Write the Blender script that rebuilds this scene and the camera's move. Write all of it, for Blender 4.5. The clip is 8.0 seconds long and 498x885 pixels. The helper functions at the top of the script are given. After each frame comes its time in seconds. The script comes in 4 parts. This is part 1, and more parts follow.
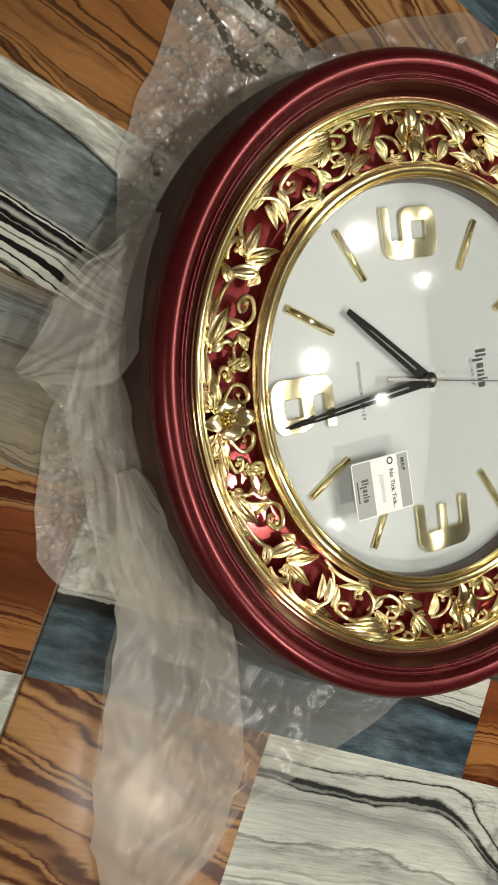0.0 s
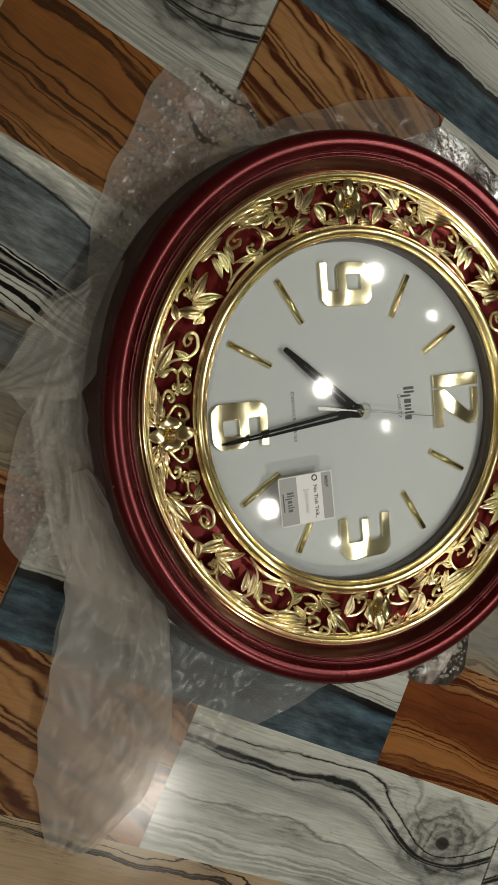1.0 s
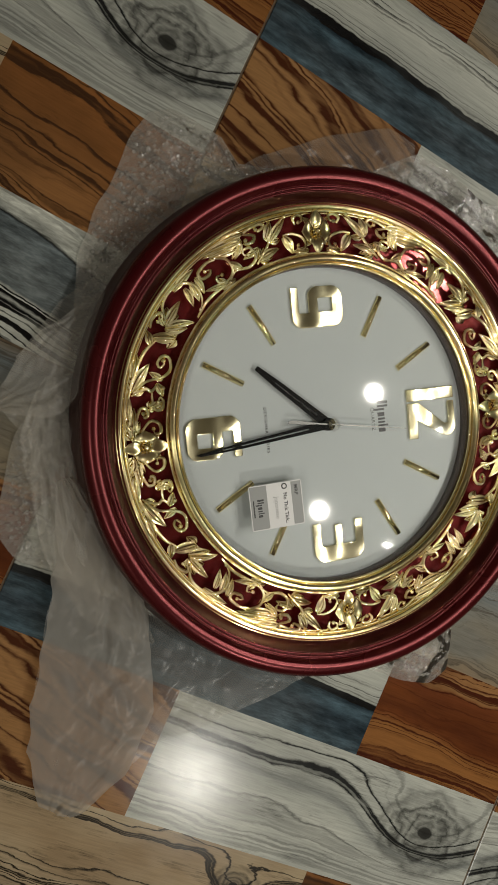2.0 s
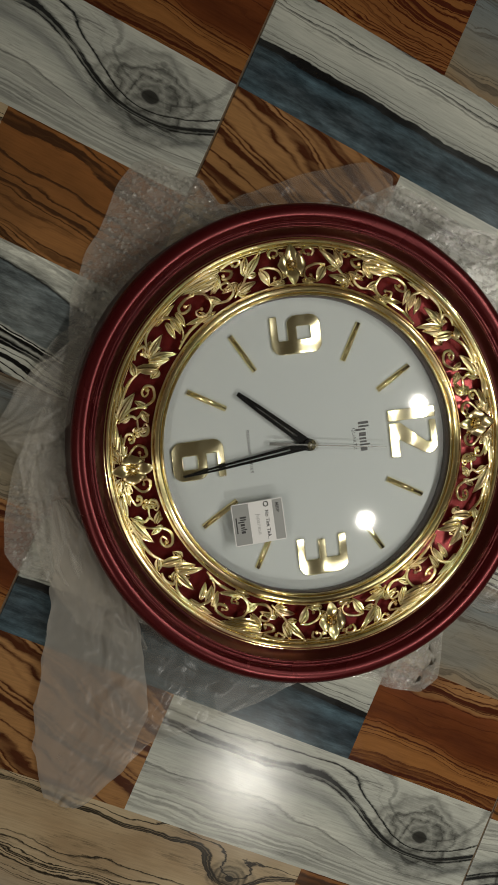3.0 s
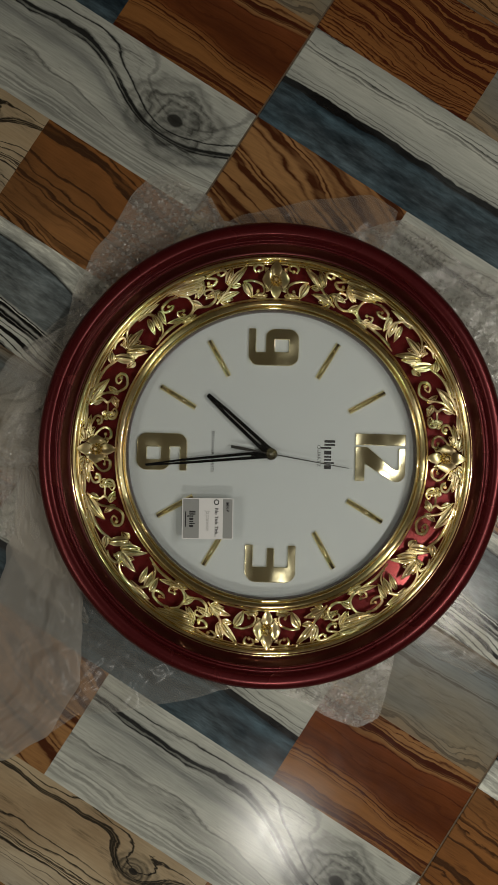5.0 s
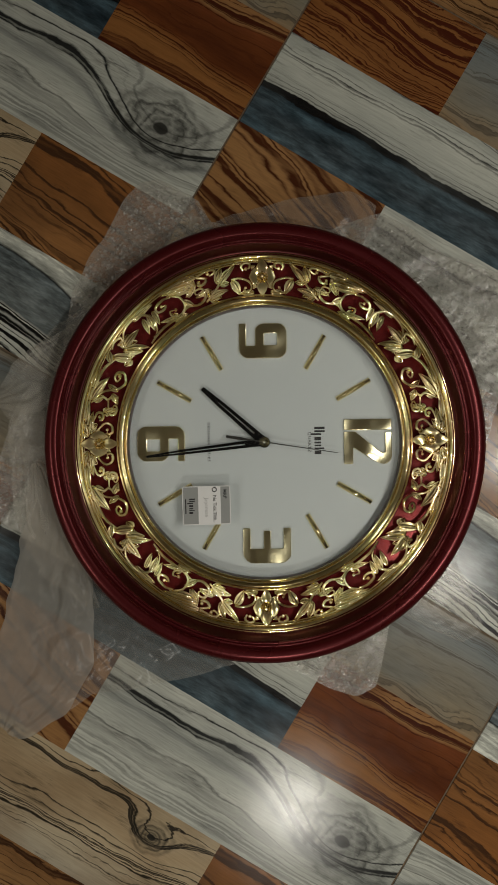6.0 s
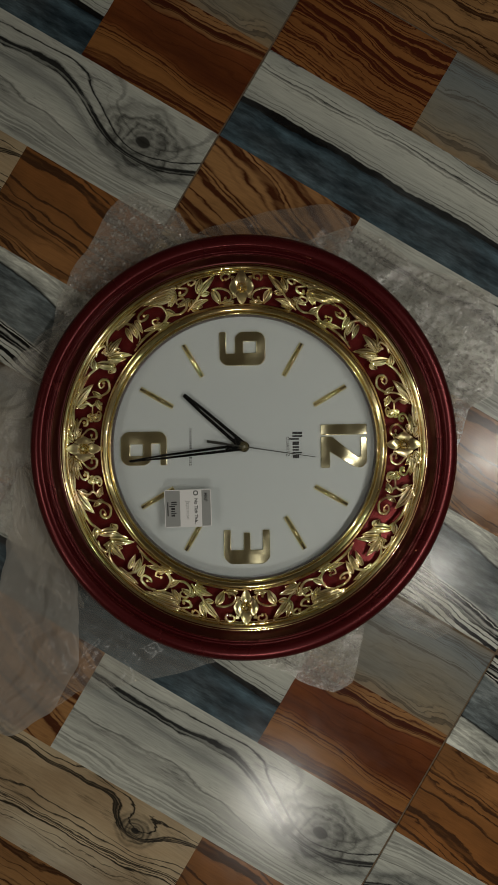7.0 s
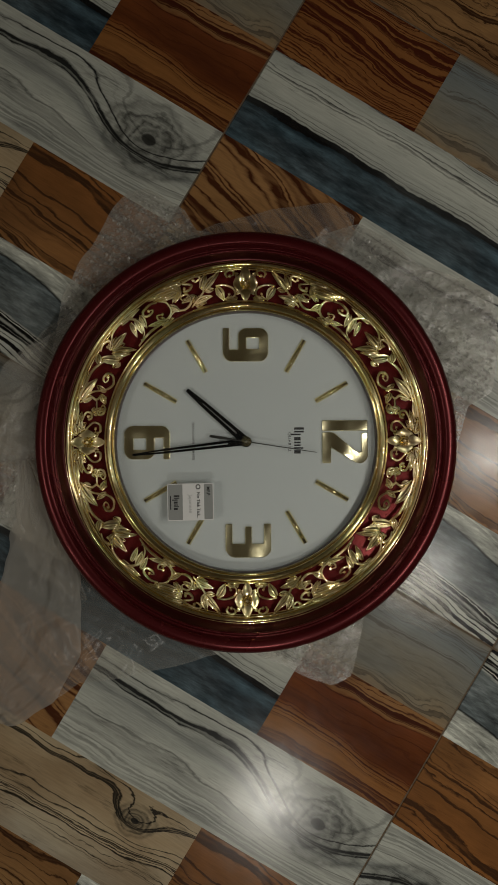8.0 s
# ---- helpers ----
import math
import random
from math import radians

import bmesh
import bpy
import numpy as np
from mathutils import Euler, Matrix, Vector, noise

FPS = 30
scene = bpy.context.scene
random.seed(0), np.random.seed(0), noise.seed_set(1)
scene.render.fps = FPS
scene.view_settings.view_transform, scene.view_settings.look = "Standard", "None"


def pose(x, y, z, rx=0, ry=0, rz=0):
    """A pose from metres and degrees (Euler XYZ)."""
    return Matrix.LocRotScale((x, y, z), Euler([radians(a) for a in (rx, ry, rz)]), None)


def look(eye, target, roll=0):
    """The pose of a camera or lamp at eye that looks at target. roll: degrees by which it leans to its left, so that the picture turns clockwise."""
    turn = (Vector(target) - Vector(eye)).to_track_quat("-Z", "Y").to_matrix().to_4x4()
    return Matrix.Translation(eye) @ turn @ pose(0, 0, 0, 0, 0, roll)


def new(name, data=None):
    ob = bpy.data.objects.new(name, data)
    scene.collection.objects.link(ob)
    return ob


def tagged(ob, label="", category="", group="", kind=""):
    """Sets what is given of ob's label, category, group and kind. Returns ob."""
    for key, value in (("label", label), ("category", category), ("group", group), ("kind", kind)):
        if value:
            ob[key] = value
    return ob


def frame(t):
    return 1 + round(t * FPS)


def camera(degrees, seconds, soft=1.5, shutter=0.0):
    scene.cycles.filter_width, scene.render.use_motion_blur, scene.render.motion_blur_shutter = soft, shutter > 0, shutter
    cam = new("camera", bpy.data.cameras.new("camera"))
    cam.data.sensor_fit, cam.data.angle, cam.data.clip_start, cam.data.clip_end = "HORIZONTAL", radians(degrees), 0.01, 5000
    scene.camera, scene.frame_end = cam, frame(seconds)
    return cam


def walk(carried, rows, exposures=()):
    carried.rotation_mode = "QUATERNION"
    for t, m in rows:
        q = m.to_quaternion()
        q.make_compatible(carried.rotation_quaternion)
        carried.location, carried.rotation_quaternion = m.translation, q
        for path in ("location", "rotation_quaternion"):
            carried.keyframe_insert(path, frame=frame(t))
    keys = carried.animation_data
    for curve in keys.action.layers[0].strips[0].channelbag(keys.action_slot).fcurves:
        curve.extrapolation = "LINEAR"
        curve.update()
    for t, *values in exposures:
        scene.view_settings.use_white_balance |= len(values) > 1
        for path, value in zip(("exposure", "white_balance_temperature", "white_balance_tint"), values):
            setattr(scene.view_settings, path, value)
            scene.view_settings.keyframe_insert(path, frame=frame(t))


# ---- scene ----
cam = camera(33.2, 8.0, soft=1.4)
PATH = [
    (0, (-0.438, 0.054, 0.524), (0.517, -0.2, -1.215), 95.0),
    (0.5, (-0.437, 0.055, 0.579), (0.459, -0.166, -1.196), 96.7),
    (1, (-0.414, 0.053, 0.66), (0.448, -0.141, -1.134), 96.5),
    (1.5, (-0.374, 0.055, 0.718), (0.378, -0.125, -1.126), 97.5),
    (3, (-0.239, 0.068, 0.85), (0.179, -0.068, -1.101), 100.8),
    (3.5, (-0.188, 0.046, 0.875), (0.124, -0.021, -1.099), 96.6),
    (4, (-0.111, 0.008, 0.897), (0.054, -0.002, -1.096), 92.1),
    (4.5, (-0.05, -0.018, 0.9), (-0.008, 0.059, -1.098), 30.3),
    (5.8, (-0.013, -0.023, 0.944), (-0.028, 0.037, -1.055), -13.8),
    (6, (-0.004, -0.018, 0.958), (-0.032, 0.02, -1.041), -37.1),
    (6.5, (0.002, -0.013, 0.979), (-0.003, 0.016, -1.021), -9.3),
    (7, (0.003, -0.014, 0.989), (0.009, 0.025, -1.011), 7.9),
    (7.5, (-0.001, -0.019, 1.0), (0.005, 0.027, -1.0), 7.4),
    (8, (-0.007, -0.021, 1.0), (0.014, 0.02, -0.999), 26.8),
]
EXPOSURES = [(t, e + 0.08) for t, e in ((0.0, 0.0), (0.5, -0.06), (1.0, -1.0), (1.5, -1.05), (3.0, -1.12), (3.5, -1.2), (4.0, -1.25), (4.5, -1.36), (6.0, -1.36), (6.5, -1.42), (7.0, -1.72), (7.5, -1.78), (8.0, -1.84))]
walk(cam, [(t, look(eye, target, roll)) for t, eye, target, roll in PATH], EXPOSURES)

# ---- light: two rows of hanging lamps, parallel to the tile joints, and added downlights ----
U = Vector((0.855, -0.518, 0.0)).normalized()   # along the printed planks
V = Vector((0.518, 0.855, 0.0)).normalized()    # along the tile joints
CEIL = 2.4
world = bpy.data.worlds.new("world")
scene.world = world
world.use_nodes = True
world.node_tree.nodes["Background"].inputs[0].default_value = (0.9, 0.95, 1.0, 1)
world.node_tree.nodes["Background"].inputs[1].default_value = 0.006

WARM = (1.0, 0.958, 0.86)
ROW_STEP = Vector((0.183, 0.285, 0))
# hanging lamps: place of the mouth, radius of the glowing disc, power
PENDANTS = [(Vector((0.64, -0.025, 1.18)) + ROW_STEP * k, 0.018, 5.0) for k in (-1, 0, 1)]
PENDANTS += [(Vector((0.83, -0.145, 1.18)) + ROW_STEP * k, 0.007, 0.35) for k in (-1, 0, 1)]
PENDANTS += [(Vector((0.06, -0.835, 1.02)), 0.05, 5.6)]
# unseen recessed downlights, added as fill on the other side of the room
FILL_DOWNLIGHTS = [(Vector((-2.1, -1.3, 0)) + V * (1.2 * k), 0.034, 15) for k in (0, 1)]


# ---- materials ----
def mat(name, color=(0.8, 0.8, 0.8), rough=0.5, metal=0.0, **extra):
    m = bpy.data.materials.new(name)
    m.use_nodes = True
    b = m.node_tree.nodes["Principled BSDF"]
    b.inputs["Base Color"].default_value = (*color, 1)
    b.inputs["Roughness"].default_value = rough
    b.inputs["Metallic"].default_value = metal
    for key, value in extra.items():
        b.inputs[key.replace("_", " ")].default_value = value
    return m


class Tree:
    """Short calls for wiring a node tree."""

    def __init__(self, m):
        self.nt = m.node_tree
        self.bsdf = self.nt.nodes.get("Principled BSDF")

    def put(self, sock, value):
        if hasattr(value, "links"):
            self.nt.links.new(value, sock)
        else:
            sock.default_value = value

    def math(self, op, a, b=0.0, c=0.0):
        n = self.nt.nodes.new("ShaderNodeMath")
        n.operation = op
        for i, value in enumerate((a, b, c)):
            self.put(n.inputs[i], value)
        return n.outputs[0]

    def noise(self, vec, scale, detail=3.0, rough=0.5, dims="3D", w=None, out="Fac"):
        n = self.nt.nodes.new("ShaderNodeTexNoise")
        n.noise_dimensions = dims
        if vec is not None:
            self.put(n.inputs["Vector"], vec)
        if w is not None:
            self.put(n.inputs["W"], w)
        n.inputs["Scale"].default_value = scale
        n.inputs["Detail"].default_value = detail
        n.inputs["Roughness"].default_value = rough
        return n.outputs[out]

    def stretch(self, vec, sx, sy, sz=1.0, shift=(0, 0, 0)):
        n = self.nt.nodes.new("ShaderNodeMapping")
        self.put(n.inputs["Vector"], vec)
        n.inputs["Scale"].default_value = (sx, sy, sz)
        n.inputs["Location"].default_value = shift
        return n.outputs[0]

    def ramp(self, fac, stops, smooth=False):
        n = self.nt.nodes.new("ShaderNodeValToRGB")
        n.color_ramp.interpolation = "EASE" if smooth else "LINEAR"
        self.put(n.inputs[0], fac)
        e = n.color_ramp.elements
        while len(e) < len(stops):
            e.new(0.5)
        for el, (at, col) in zip(e, stops):
            el.position = at
            el.color = (*col, 1) if isinstance(col, tuple) else (col, col, col, 1)
        return n.outputs[0]

    def mix(self, fac, a, b, mode="MIX"):
        n = self.nt.nodes.new("ShaderNodeMix")
        n.data_type = "RGBA"
        n.blend_type = mode
        self.put(n.inputs[0], fac)
        for i, value in ((6, a), (7, b)):
            self.put(n.inputs[i], (*value, 1) if isinstance(value, tuple) else value)
        return n.outputs[2]

    def bump(self, height, strength=0.2, distance=0.001):
        n = self.nt.nodes.new("ShaderNodeBump")
        n.inputs["Strength"].default_value = strength
        n.inputs["Distance"].default_value = distance
        self.put(n.inputs["Height"], height)
        self.put(self.bsdf.inputs["Normal"], n.outputs[0])

    def coords(self, which="Object"):
        return self.nt.nodes.new("ShaderNodeTexCoord").outputs[which]


def printed_wood(name, y0, base, dark, lines, freq=60.0, seed=0.0, wob=0.012, knots=(), fine=0.25, grey=None, slope=0.0, wavy=0.0, strength=1.0, blots=0.5, zone=None, hush=None):
    """Wood picture printed on glazed tile. base: colours across the plank from its lower edge y0 up; dark and lines: colour and
    mask of the grain lines, which follow a height field bent round the knots."""
    m = mat(name, rough=0.3, Specular_IOR_Level=0.33)
    t = Tree(m)
    p = t.coords()
    s = t.nt.nodes.new("ShaderNodeSeparateXYZ")
    t.put(s.inputs[0], p)
    x, y = s.outputs[0], s.outputs[1]
    n1 = t.noise(t.stretch(p, 5, 14, 1, (seed, seed * 1.7, 0)), 1.0, 2.0)
    n2 = t.noise(t.stretch(p, 22, 60, 1, (seed * 2.1, seed, 0)), 1.0, 3.0)
    g = t.math("ADD", y, t.math("MULTIPLY", t.math("SUBTRACT", n1, 0.5), wob * 2.4))
    g = t.math("ADD", g, t.math("MULTIPLY", t.math("SUBTRACT", n2, 0.5), wob * 0.55))
    n3 = t.noise(t.stretch(p, 95, 260, 1, (seed, seed, 0)), 1.0, 3.0, 0.65)
    g = t.math("ADD", g, t.math("MULTIPLY", t.math("SUBTRACT", n3, 0.5), 0.0036))
    g = t.math("ADD", g, t.math("MULTIPLY", x, slope))
    if wavy:
        g = t.math("ADD", g, t.math("MULTIPLY", t.math("SINE", t.math("MULTIPLY", x, 28.0)), wavy))
    for kx, ky, kr, ks in knots:
        dx = t.math("MULTIPLY", t.math("SUBTRACT", x, kx), 0.62)
        dy = t.math("SUBTRACT", y, ky)
        d2 = t.math("ADD", t.math("MULTIPLY", dx, dx), t.math("MULTIPLY", dy, dy))
        d2 = t.math("MULTIPLY", d2, t.math("ADD", 0.7, t.math("MULTIPLY", n2, 0.6)))
        g = t.math("ADD", g, t.math("MULTIPLY", t.math("EXPONENT", t.math("MULTIPLY", d2, -1.0 / (kr * kr))), ks))
    across = t.math("DIVIDE", t.math("SUBTRACT", g, y0), 0.12)
    col = t.ramp(across, base)
    blot = t.noise(t.stretch(p, 7, 16, 1, (seed + 3, 1, 0)), 1.0, 4.0)
    col = t.mix(t.math("MULTIPLY", t.ramp(blot, [(0.4, 0.0), (0.62, 1.0)]), blots), col, grey if grey else dark)
    ln = t.noise(None, 1.0, 2.5, 0.6, "1D", w=t.math("ADD", t.math("MULTIPLY", g, freq), seed * 7))
    brk = t.ramp(t.noise(t.stretch(p, 9, 70, 1, (seed, 5, 0)), 1.0, 3.0), [(0.3, 0.45), (0.52, 1.0)])
    mask = t.math("MINIMUM", t.math("MULTIPLY", t.math("MULTIPLY", t.ramp(ln, lines), brk), strength * 1.25), 1.0)
    if zone:
        mask = t.math("MULTIPLY", mask, t.ramp(across, zone))
    if hush:
        mask = t.math("MULTIPLY", mask, t.ramp(across, hush))
    col = t.mix(mask, col, dark)
    # ragged inky patches that follow the grain
    ink = t.ramp(t.noise(t.stretch(p, 11, 46, 1, (seed * 1.3, 2, 0)), 1.0, 7.0, 0.72), [(0.54, 0.0), (0.7, 1.0)])
    comb = t.ramp(t.noise(t.stretch(p, 40, 620, 1, (0, seed, 0)), 1.0, 3.0, 0.6), [(0.42, 0.0), (0.58, 1.0)])
    ink = t.math("MULTIPLY", t.math("MULTIPLY", ink, comb), 0.8)
    if zone:
        ink = t.math("MULTIPLY", ink, t.ramp(across, zone))
        mott = t.ramp(t.noise(t.stretch(p, 24, 90, 1, (seed, 9, 0)), 1.0, 6.0, 0.7), [(0.32, 0.3), (0.5, 1.0), (0.66, 1.9)])
        col = t.mix(t.math("SUBTRACT", 1.0, t.ramp(across, zone)), col, mott, "MULTIPLY")
    col = t.mix(ink, col, dark)
    # fine fibre
    fib = t.noise(t.stretch(p, 26, 520, 1), 1.0, 4.0, 0.65)
    col = t.mix(fine, col, t.ramp(fib, [(0.3, 0.18), (0.62, 1.0)]), "MULTIPLY")
    for kx, ky, kr, ks in knots:
        dx = t.math("SUBTRACT", x, kx)
        dy = t.math("SUBTRACT", y, ky)
        d = t.math("SQRT", t.math("ADD", t.math("MULTIPLY", t.math("MULTIPLY", dx, dx), 0.5), t.math("MULTIPLY", dy, dy)))
        swirl = t.noise(t.stretch(p, 34, 46, 1, (seed, 4, 0)), 1.0, 3.0, 0.5)
        d = t.math("DIVIDE", t.math("ADD", d, t.math("MULTIPLY", t.math("SUBTRACT", swirl, 0.5), kr * 0.16)), kr)
        hole = t.ramp(d, [(0.0, 0.97), (0.13, 0.94), (0.21, 0.0)])
        d = t.math("ADD", d, t.math("MULTIPLY", t.math("SUBTRACT", swirl, 0.5), 0.45))
        smudge = t.ramp(t.noise(t.stretch(p, 45, 70, 1, (seed, 8, 0)), 1.0, 5.0, 0.65), [(0.3, 0.3), (0.5, 1.0)])
        rings = t.ramp(d, [(0.0, 0.0), (0.2, 0.7), (0.28, 0.4), (0.36, 0.85), (0.46, 0.35), (0.58, 0.8), (0.66, 0.2), (0.8, 0.5), (0.95, 0.0)])
        eye = t.math("MAXIMUM", hole, t.math("MULTIPLY", rings, smudge))
        col = t.mix(eye, col, (0.02, 0.019, 0.017))
    col = t.mix(1.0, col, (0.66, 0.66, 0.66), "MULTIPLY")
    t.put(t.bsdf.inputs["Base Color"], col)
    # glaze: slight orange peel and uneven gloss
    peel = t.noise(p, 700.0, 3.0, 0.6)
    big = t.noise(p, 25.0, 2.0)
    t.bump(t.math("ADD", peel, t.math("MULTIPLY", big, 0.6)), 0.06, 0.0009)
    t.put(t.bsdf.inputs["Roughness"], t.ramp(t.noise(p, 60.0, 4.0), [(0.3, 0.15), (0.7, 0.21)]))
    return m


W1, W2, W3 = (0.83, 0.85, 0.755), (0.64, 0.665, 0.595), (0.4, 0.42, 0.39)
ORANGE, RUST, TAN, BROWN = (0.42, 0.18, 0.055), (0.25, 0.075, 0.022), (0.46, 0.34, 0.2), (0.33, 0.155, 0.05)
BLUE, NAVY, BLACK = (0.08, 0.13, 0.16), (0.036, 0.058, 0.076), (0.014, 0.014, 0.014)
SOME = [(0.34, 0.0), (0.405, 1.0), (0.44, 0.1), (0.5, 0.0), (0.57, 0.1), (0.605, 0.9), (0.64, 0.0)]
MANY = [(0.28, 0.0), (0.36, 1.0), (0.4, 0.15), (0.46, 0.0), (0.495, 1.0), (0.53, 0.05), (0.58, 0.0), (0.625, 1.0), (0.68, 0.0)]
PLANKS = {
    # name: (x from, x to, y from, y to, material)
    "stripe": (-0.297, -0.101, 0.187, 0.299, printed_wood("tile_orange_striped", 0.187, [(0, ORANGE), (0.5, (0.4, 0.16, 0.045)), (1, (0.35, 0.15, 0.05))], (0.1, 0.022, 0.01), MANY, 52, 1.3, 0.024, wavy=0.004, strength=1.2, blots=0.25)),
    "grey": (-0.101, 0.297, 0.187, 0.299, printed_wood("tile_grey_blue", 0.187, [(0, (0.46, 0.3, 0.15)), (0.2, (0.38, 0.32, 0.22)), (0.55, (0.33, 0.33, 0.29)), (0.8, (0.25, 0.29, 0.3)), (1, (0.42, 0.31, 0.18))], (0.12, 0.1, 0.075), SOME, 50, 2.9, 0.026, grey=(0.24, 0.27, 0.27), strength=0.7)),
    "bluewhite": (-0.297, 0.107, 0.067, 0.187, printed_wood("tile_white_and_blue", 0.067, [(0, BLUE), (0.2, NAVY), (0.34, BLUE), (0.385, NAVY), (0.39, BLACK), (0.45, BLACK), (0.458, W2), (0.8, W1), (1, W2)], BLACK, SOME, 70, 4.1, 0.011, grey=(0.3, 0.33, 0.33), strength=0.8, blots=0.15, zone=[(0.36, 0.12), (0.46, 1.0)], hush=[(0.45, 1.0), (0.56, 0.8), (0.63, 0.12), (0.76, 0.15), (0.84, 1.0)])),
    "rust": (0.107, 0.297, 0.067, 0.187, printed_wood("tile_red_brown", 0.067, [(0, ORANGE), (0.3, (0.4, 0.17, 0.05)), (0.4, RUST), (0.5, (0.16, 0.045, 0.015)), (0.6, RUST), (0.82, (0.3, 0.09, 0.03)), (0.86, (0.5, 0.26, 0.1)), (1, (0.46, 0.23, 0.09))], (0.09, 0.022, 0.01), SOME, 50, 5.7, 0.02)),
    "amber": (-0.297, -0.101, -0.06, 0.067, printed_wood("tile_amber_dark_grain", -0.06, [(0, (0.5, 0.26, 0.1)), (0.5, (0.56, 0.3, 0.125)), (1, (0.44, 0.2, 0.07))], (0.1, 0.03, 0.012), MANY, 22, 6.2, 0.02, slope=0.3, strength=1.0, blots=0.25, grey=(0.3, 0.14, 0.05))),
    "knotty": (-0.101, 0.297, -0.06, 0.067, printed_wood("tile_white_knotty", -0.06, [(0, W1), (0.45, W1), (0.62, W2), (0.66, W3), (0.75, W2), (1, W1)], (0.035, 0.037, 0.036), [(0.34, 0.0), (0.39, 0.95), (0.42, 0.35), (0.46, 0.0), (0.56, 0.0), (0.6, 0.45), (0.64, 0.1), (0.68, 0.25), (0.74, 0.0)], 34, 7.7, 0.018, knots=((0.224, 0.013, 0.05, 0.058),), grey=W3, fine=0.36, blots=0.4, strength=1.2, hush=[(0.0, 0.3), (0.24, 0.45), (0.4, 1.0)])),
    "tan": (-0.297, 0.107, -0.179, -0.06, printed_wood("tile_pale_tan", -0.179, [(0, (0.609, 0.536, 0.406)), (0.4, (0.725, 0.594, 0.392)), (0.7, (0.64, 0.48, 0.29)), (1, (0.652, 0.522, 0.334))], (0.045, 0.036, 0.025), [(0.34, 0.0), (0.38, 1.0), (0.41, 0.0), (0.6, 0.0), (0.63, 0.7), (0.66, 0.0)], 48, 8.4, 0.024, knots=((0.035, -0.094, 0.022, 0.03),), grey=(0.32, 0.2, 0.1), fine=0.25, blots=0.55, strength=1.3)),
    "brown": (0.107, 0.297, -0.179, -0.06, printed_wood("tile_golden_brown", -0.179, [(0, (0.5, 0.24, 0.085)), (0.4, (0.46, 0.21, 0.072)), (0.8, (0.36, 0.15, 0.046)), (1, (0.43, 0.175, 0.052))], (0.09, 0.04, 0.018), SOME, 32, 9.9, 0.028, slope=0.12, strength=1.1)),
    "walnut": (-0.297, 0.013, -0.299, -0.179, printed_wood("tile_walnut", -0.299, [(0, (0.425, 0.225, 0.0938)), (0.5, (0.5, 0.275, 0.112)), (1, (0.4, 0.2, 0.075))], (0.07, 0.03, 0.014), SOME, 44, 11.2, 0.03)),
    "zebra": (0.013, 0.297, -0.299, -0.179, printed_wood("tile_zebra", -0.299, [(0, W1), (0.46, W1), (0.49, (0.2, 0.23, 0.23)), (0.6, (0.23, 0.26, 0.26)), (0.89, (0.18, 0.215, 0.225)), (0.905, BLACK), (0.925, W2), (1, W1)], BLACK, [(0.3, 0.0), (0.36, 1.0), (0.42, 0.9), (0.46, 0.0), (0.54, 0.0), (0.58, 1.0), (0.63, 0.95), (0.68, 0.0)], 66, 12.6, 0.01, slope=0.08, wavy=0.003, blots=0.1, strength=1.2, zone=[(0.46, 1.0), (0.52, 0.06), (0.88, 0.06), (0.93, 0.3)])),
}


def grained(name, color, rough, metal, scale, vary=0.12, bump=0.0, rvary=0.1, deep=0.001, detail=5.0, **extra):
    m = mat(name, color, rough, metal, **extra)
    t = Tree(m)
    p = t.coords()
    n = t.noise(p, scale, detail, 0.6)
    lo = tuple(c * (1 - vary) for c in color)
    hi = tuple(min(1, c * (1 + vary)) for c in color)
    t.put(t.bsdf.inputs["Base Color"], t.ramp(n, [(0.3, lo), (0.7, hi)]))
    t.put(t.bsdf.inputs["Roughness"], t.ramp(t.noise(p, scale * 0.3, 4.0), [(0.3, max(0.02, rough - rvary)), (0.7, rough + rvary)]))
    if bump:
        t.bump(n, bump, deep)
    return m


RED = grained("red_satin_lacquer", (0.098, 0.0078, 0.0098), 0.27, 0.6, 40, 0.05, 0.0, 0.02)
# dark brown that carries the shade of the rim's unlit side
FOOT_SHADE = grained("brown_lacquer_shaded", (0.045, 0.015, 0.011), 0.4, 0.0, 40, 0.1, 0.0, 0.04)
# the rim's red, darkened to paint in the shade of the hollow
COVE_SHADE = grained("red_lacquer_shaded", (0.05, 0.005, 0.005), 0.3, 0.7, 40, 0.08, 0.0, 0.03)
RED_FOIL = grained("red_backing", (0.24, 0.03, 0.03), 0.14, 0.6, 30, 0.06, 0.0, 0.04)
GOLD = grained("gold_plated_plastic", (0.97, 0.83, 0.45), 0.115, 1.0, 220, 0.04, 0.03, 0.03)
GOLD_FLAT = grained("gold_mirror_foil", (0.95, 0.87, 0.57), 0.2, 1.0, 30, 0.03, 1.0, 0.05, 0.006, 0.3)
GOLD_BAND = grained("gold_polished_band", (0.95, 0.8, 0.42), 0.1, 1.0, 120, 0.04, 0.0, 0.03)
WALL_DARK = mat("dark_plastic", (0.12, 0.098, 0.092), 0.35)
DIAL = grained("white_dial_card", (0.6, 0.64, 0.645), 0.6, 0.0, 500, 0.012, 0.01, 0.04, Specular_IOR_Level=0.15)
INK = mat("black_ink", (0.02, 0.02, 0.022), 0.4)
HAND = mat("black_hand_enamel", (0.005, 0.005, 0.005), 0.45, Specular_IOR_Level=0.08)
SILVER = mat("silver_metal", (0.7, 0.7, 0.68), 0.2, 1.0)
STICKER = mat("white_sticker", (0.78, 0.78, 0.77), 0.4)
STICKER_GREY = mat("grey_print", (0.3, 0.31, 0.3), 0.4)
